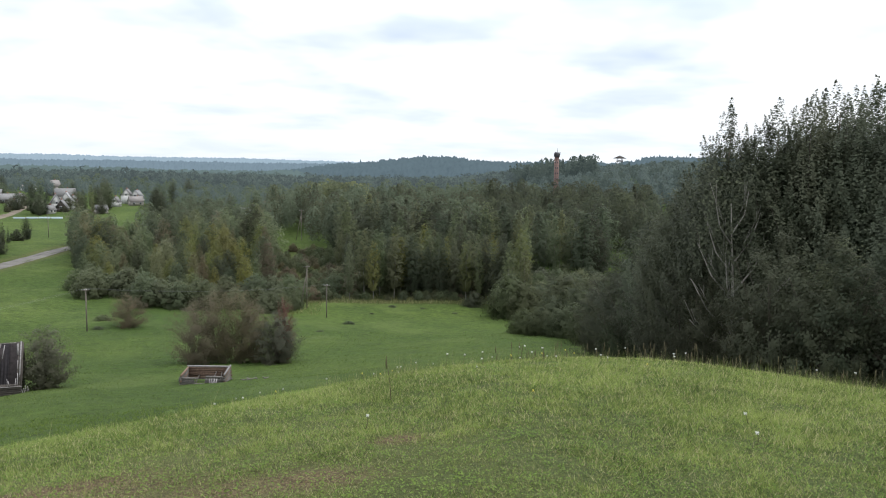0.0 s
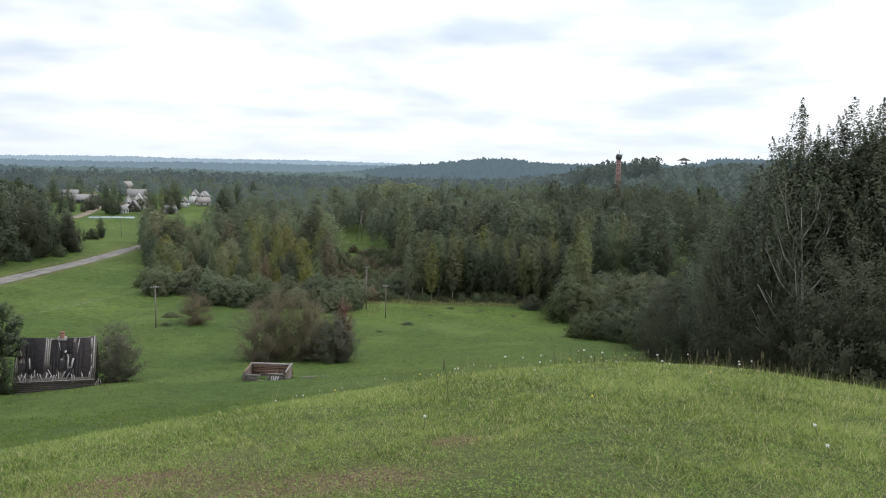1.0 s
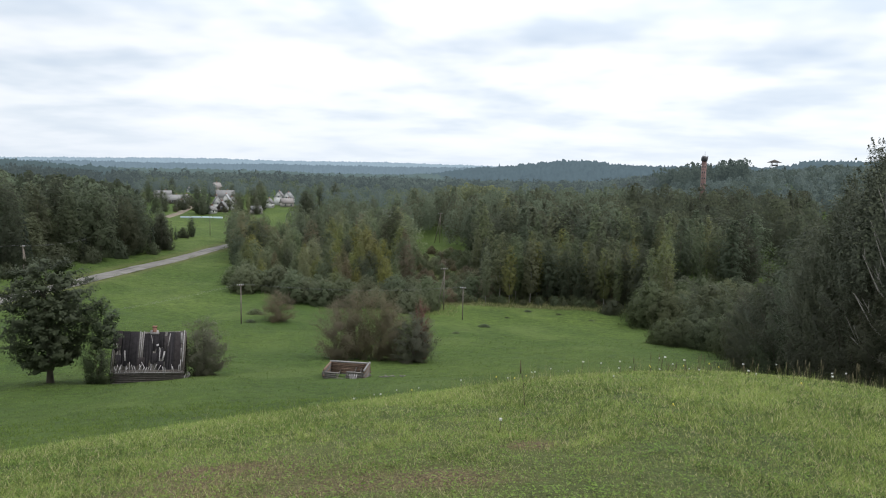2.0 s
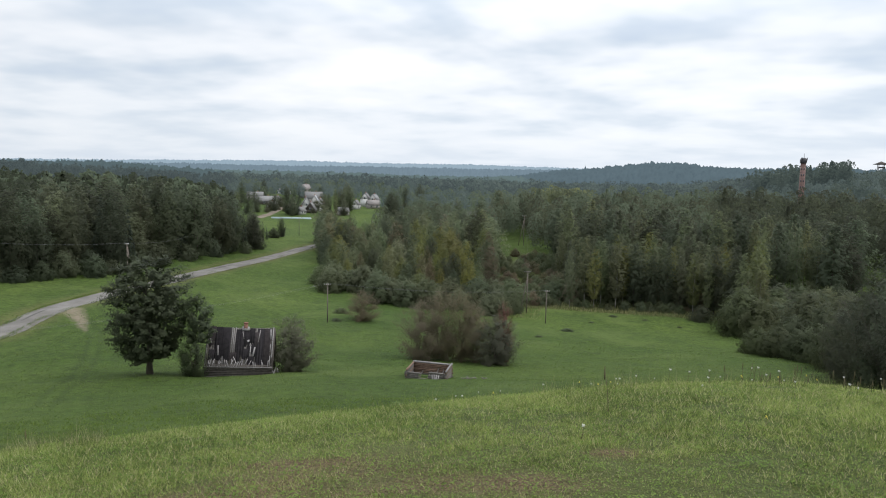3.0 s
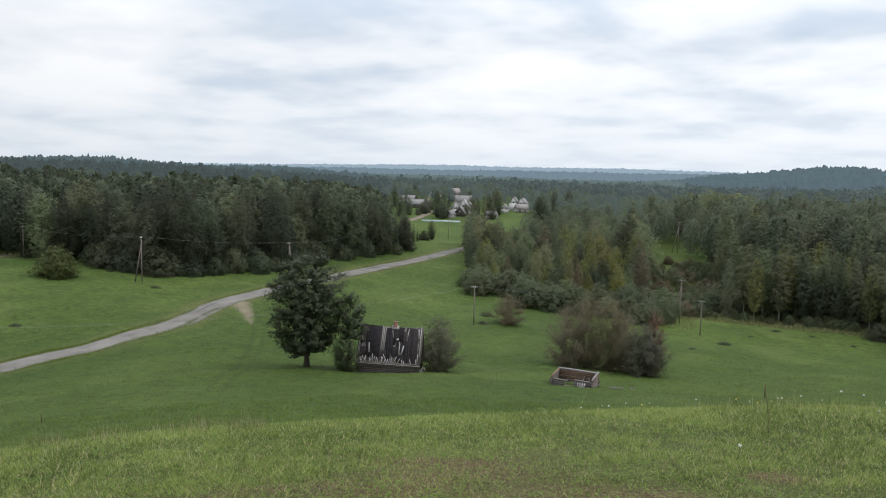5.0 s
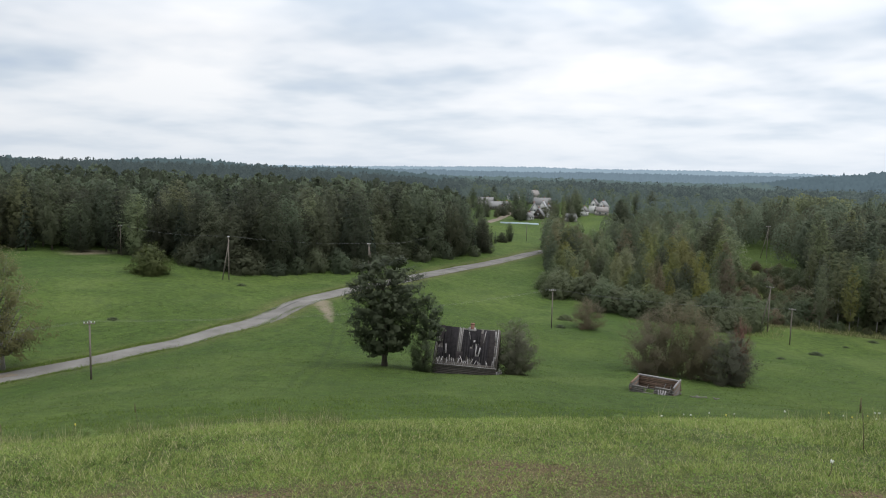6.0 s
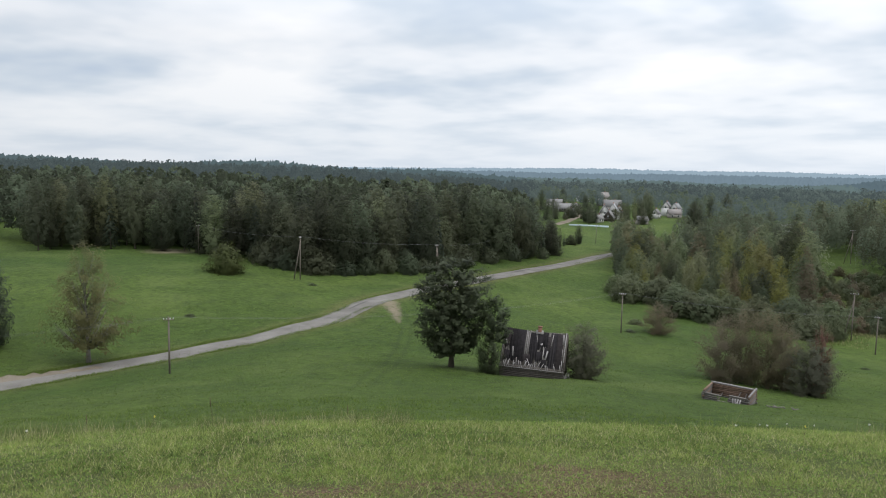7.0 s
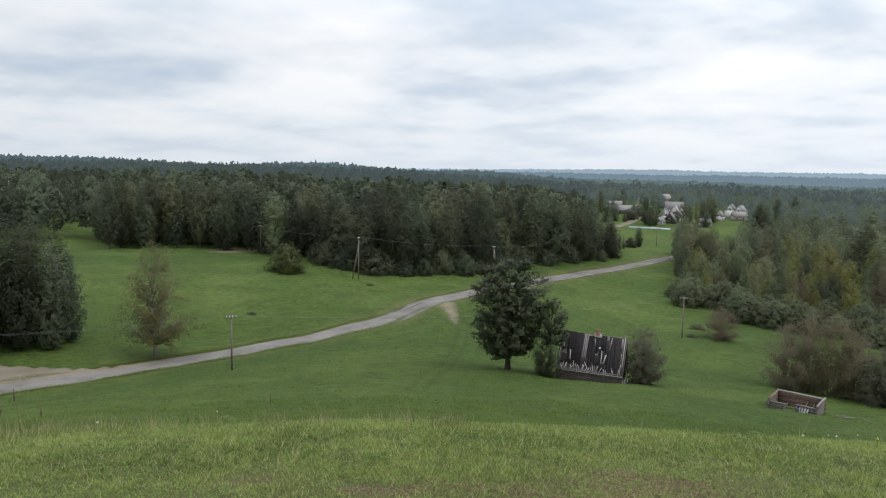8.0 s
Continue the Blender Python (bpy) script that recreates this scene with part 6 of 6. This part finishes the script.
sow("pale_grass", 15000, 7.8, 10.5, 1.0, (0.06, 0.36), 0.0024, BLADE_SEED, "pale seeding grass in a strip along the brow", 12, lambda b, d, m: np.clip((m - 0.42) * 6, 0, 0.9), (0.1, 0.7), 42, 78)
sow("meadow_tussocks", 270000, 15.0, 150.0, 0.85, (0.08, 0.36), 0.0085, TUSSOCK, "low tussocks of grass over the meadow slope", 6, lambda b, d, m: (m > 0.45) * 0.9, (0.5, 1.3))


sow("rough_grass", 90000, 16.0, 60.0, 1.0, (0.12, 0.56), 0.0085, TUSSOCK, "rough green tussocks below the brow", 21, lambda b, d, m: (m > 0.42) * 0.9, (0.4, 1.2))


reed_bed = lambda b, d, m: np.clip(m * 1.6 - 0.3, 0.1, 1)
sow("reed_strip", 42000, 193.0, 209.0, 1.0, (0.5, 1.7), 0.0022, BLADE_SEED, "strip of dull reeds and rough grass at the wood's foot", 23, reed_bed, (0.1, 0.6), -6.5, 13.0)
sow("clearing_grass", 16000, 176.0, 260.0, 1.0, (0.4, 1.3), 0.0022, BLADE_SEED, "rough grass in the forest clearing", 24, reed_bed, (0.1, 0.6), 9.4, 13.2)


def herbs(n, seed):
    """Clover and plantain: small flat leaves close to the ground."""
    rng = np.random.default_rng(seed)
    c = n // 9
    lump = rng.uniform(0, 1, c)
    b, d = np.radians(rng.uniform(-34, 78, c)), 3.85 + 7.0 * lump ** 1.2
    x, y = np.repeat(-d * np.sin(b), 9) + rng.normal(0, 0.05, c * 9), np.repeat(d * np.cos(b), 9) + rng.normal(0, 0.05, c * 9)
    p = np.stack([x, y, ground(x, y) + rng.uniform(0.015, 0.05, c * 9)], 1)
    v, q = leaves(p, rng.normal(size=(c * 9, 3)) * 0.35 + np.array([0, 0, 1.0]), np.repeat(rng.uniform(0.007, 0.016, c), 9), rng, 1.5)
    tagged(new("meadow_herbs", mesh_of("meadow_herbs", v, q, HERB)), "small clover and plantain leaves among the grass", "plants", kind="stuff")


def verge_grass():
    """Unmown grass along both edges of the road."""
    rng = np.random.default_rng(31)
    n = 26000
    b = rng.uniform(23, 77, n)
    d = cubic(b, ROAD_B, ROAD_D) + rng.choice((-1, 1), n) * rng.uniform(2.9, 4.6, n) * np.interp(b, (23, 46, 60), (1.5, 1.3, 1.0))
    m = lumpy(-d * np.sin(np.radians(b)), d * np.cos(np.radians(b)), 2.1)
    v, q = blades(np.radians(b), d, (0.08 + 0.38 * m) * rng.uniform(0.5, 1.2, n), 0.05 * rng.uniform(0.6, 1.4, n), rng.uniform(0.3, 1.0, n), rng, True)
    tagged(new("verge_grass", mesh_of("verge_grass", v, q, TUSSOCK)), "unmown dull green grass along the road verge", "grass", kind="stuff")


verge_grass()
HERB = foliage("clover_leaf", (0.080, 0.140, 0.030), (0.240, 0.320, 0.090), 0.5, 0.0)
herbs(72000, 8)


def flower(b, d, h, kind):
    """A stalk with an umbel of many small florets, or a yellow daisy, or a bare seed head."""
    rng = random.Random(int(b * 100 + d * 10))
    label = {"umbel": "wild carrot with a flat white umbel", "daisy": "small yellow meadow flower on a thin stalk", "seed": "brown seed head on a tall stalk"}[kind]
    h = h * (0.62 if kind != "seed" and d > 8 else 0.8)
    f = thing("wild_flower", at(b, d, -0.02), label, "flower", "meadow flowers")
    tip = Vector((rng.uniform(-0.06, 0.06), rng.uniform(-0.06, 0.06), h))
    part("stalk", Shape().tube([(0, 0, 0), tip * 0.5 + Vector((0.01, 0, 0)), tip], (0.004, 0.003, 0.002), 4), STALK, f)
    s = Shape()
    if kind == "seed":
        s.tube([tip - Vector((0, 0, 0.10)), tip - Vector((0, 0, 0.04)), tip + Vector((0, 0, 0.03))], (0.004, 0.008, 0.003), 6)
        part("seed_head", s, STALK, f)
        return
    rad = (rng.uniform(0.007, 0.016) if d > 8 else 0.012) if kind == "umbel" else 0.014
    for i in range(16 if kind == "umbel" else 6):
        a, r = i * 2.4, rad * math.sqrt((i + 0.5) / 16)
        s.box((rad * 0.42, rad * 0.42, 0.006), pose(tip.x + r * math.cos(a), tip.y + r * math.sin(a), tip.z + 0.008 * math.sin(i), 20 * math.sin(i), 20 * math.cos(i)))
    part("umbel" if kind == "umbel" else "petals", s, PETAL if kind == "umbel" else YELLOW, f)


for b, d, h in ((-0.3, 10.8, 0.42), (-1.6, 10.6, 0.36), (-5.9, 11.2, 0.40), (-6.8, 11.3, 0.42), (-23.3, 6.2, 0.16), (-24.0, 5.6, 0.14), (6.0, 5.6, 0.16), (2.0, 11.0, 0.3), (-3.3, 10.4, 0.34), (-8.2, 11.6, 0.36), (-14.5, 11.8, 0.34), (-12.3, 11.7, 0.3),
                (-19.0, 11.6, 0.3), (-27.5, 11.2, 0.33), (9.0, 10.4, 0.24), (12.4, 9.9, 0.22), (16.0, 9.7, 0.2), (17.2, 10.4, 0.2), (15.2, 10.6, 0.22), (-30.0, 10.5, 0.4), (20.5, 9.6, 0.14), (13.8, 10.2, 0.22), (70.0, 9.5, 0.2)):
    flower(b, d, h, "umbel")
for b, d, h in ((-7.2, 6.4, 0.15), (5.0, 9.8, 0.2), (62.0, 9.4, 0.35), (13.0, 8.8, 0.2), (-16.0, 9.0, 0.2), (-9.5, 10.8, 0.3)):
    flower(b, d, h, "daisy")
for i in range(22):
    flower(R.gauss(-2.0, 8.0), R.uniform(9.3, 12.5), R.uniform(0.10, 0.28), "umbel" if i % 4 else "daisy")
for i in range(60):
    b = R.uniform(-33, -4)
    flower(b, R.uniform(11.0, 13.5), R.uniform(0.14, 0.42), "seed")
for b, d, h in ((74.7, 8.6, 0.62), (75.6, 8.8, 0.45), (73.9, 8.9, 0.38), (57.5, 9.6, 0.5), (66.2, 9.5, 0.3), (3.9, 6.8, 0.55), (47.0, 9.2, 0.3)):
    flower(b, d, h, "seed")
for b, d, h, w in ((61.0, 9.0, 0.15, 1.8), (44.0, 9.4, 0.12, 1.4), (20.6, 9.3, 0.12, 1.6)):
    plant("weed_clump", "willow%d" % (int(b * 10) % 3), b, d, h, "low dark green clump of weeds along the brow", "plant", "weed clumps", w, HERB, R, 0.02)
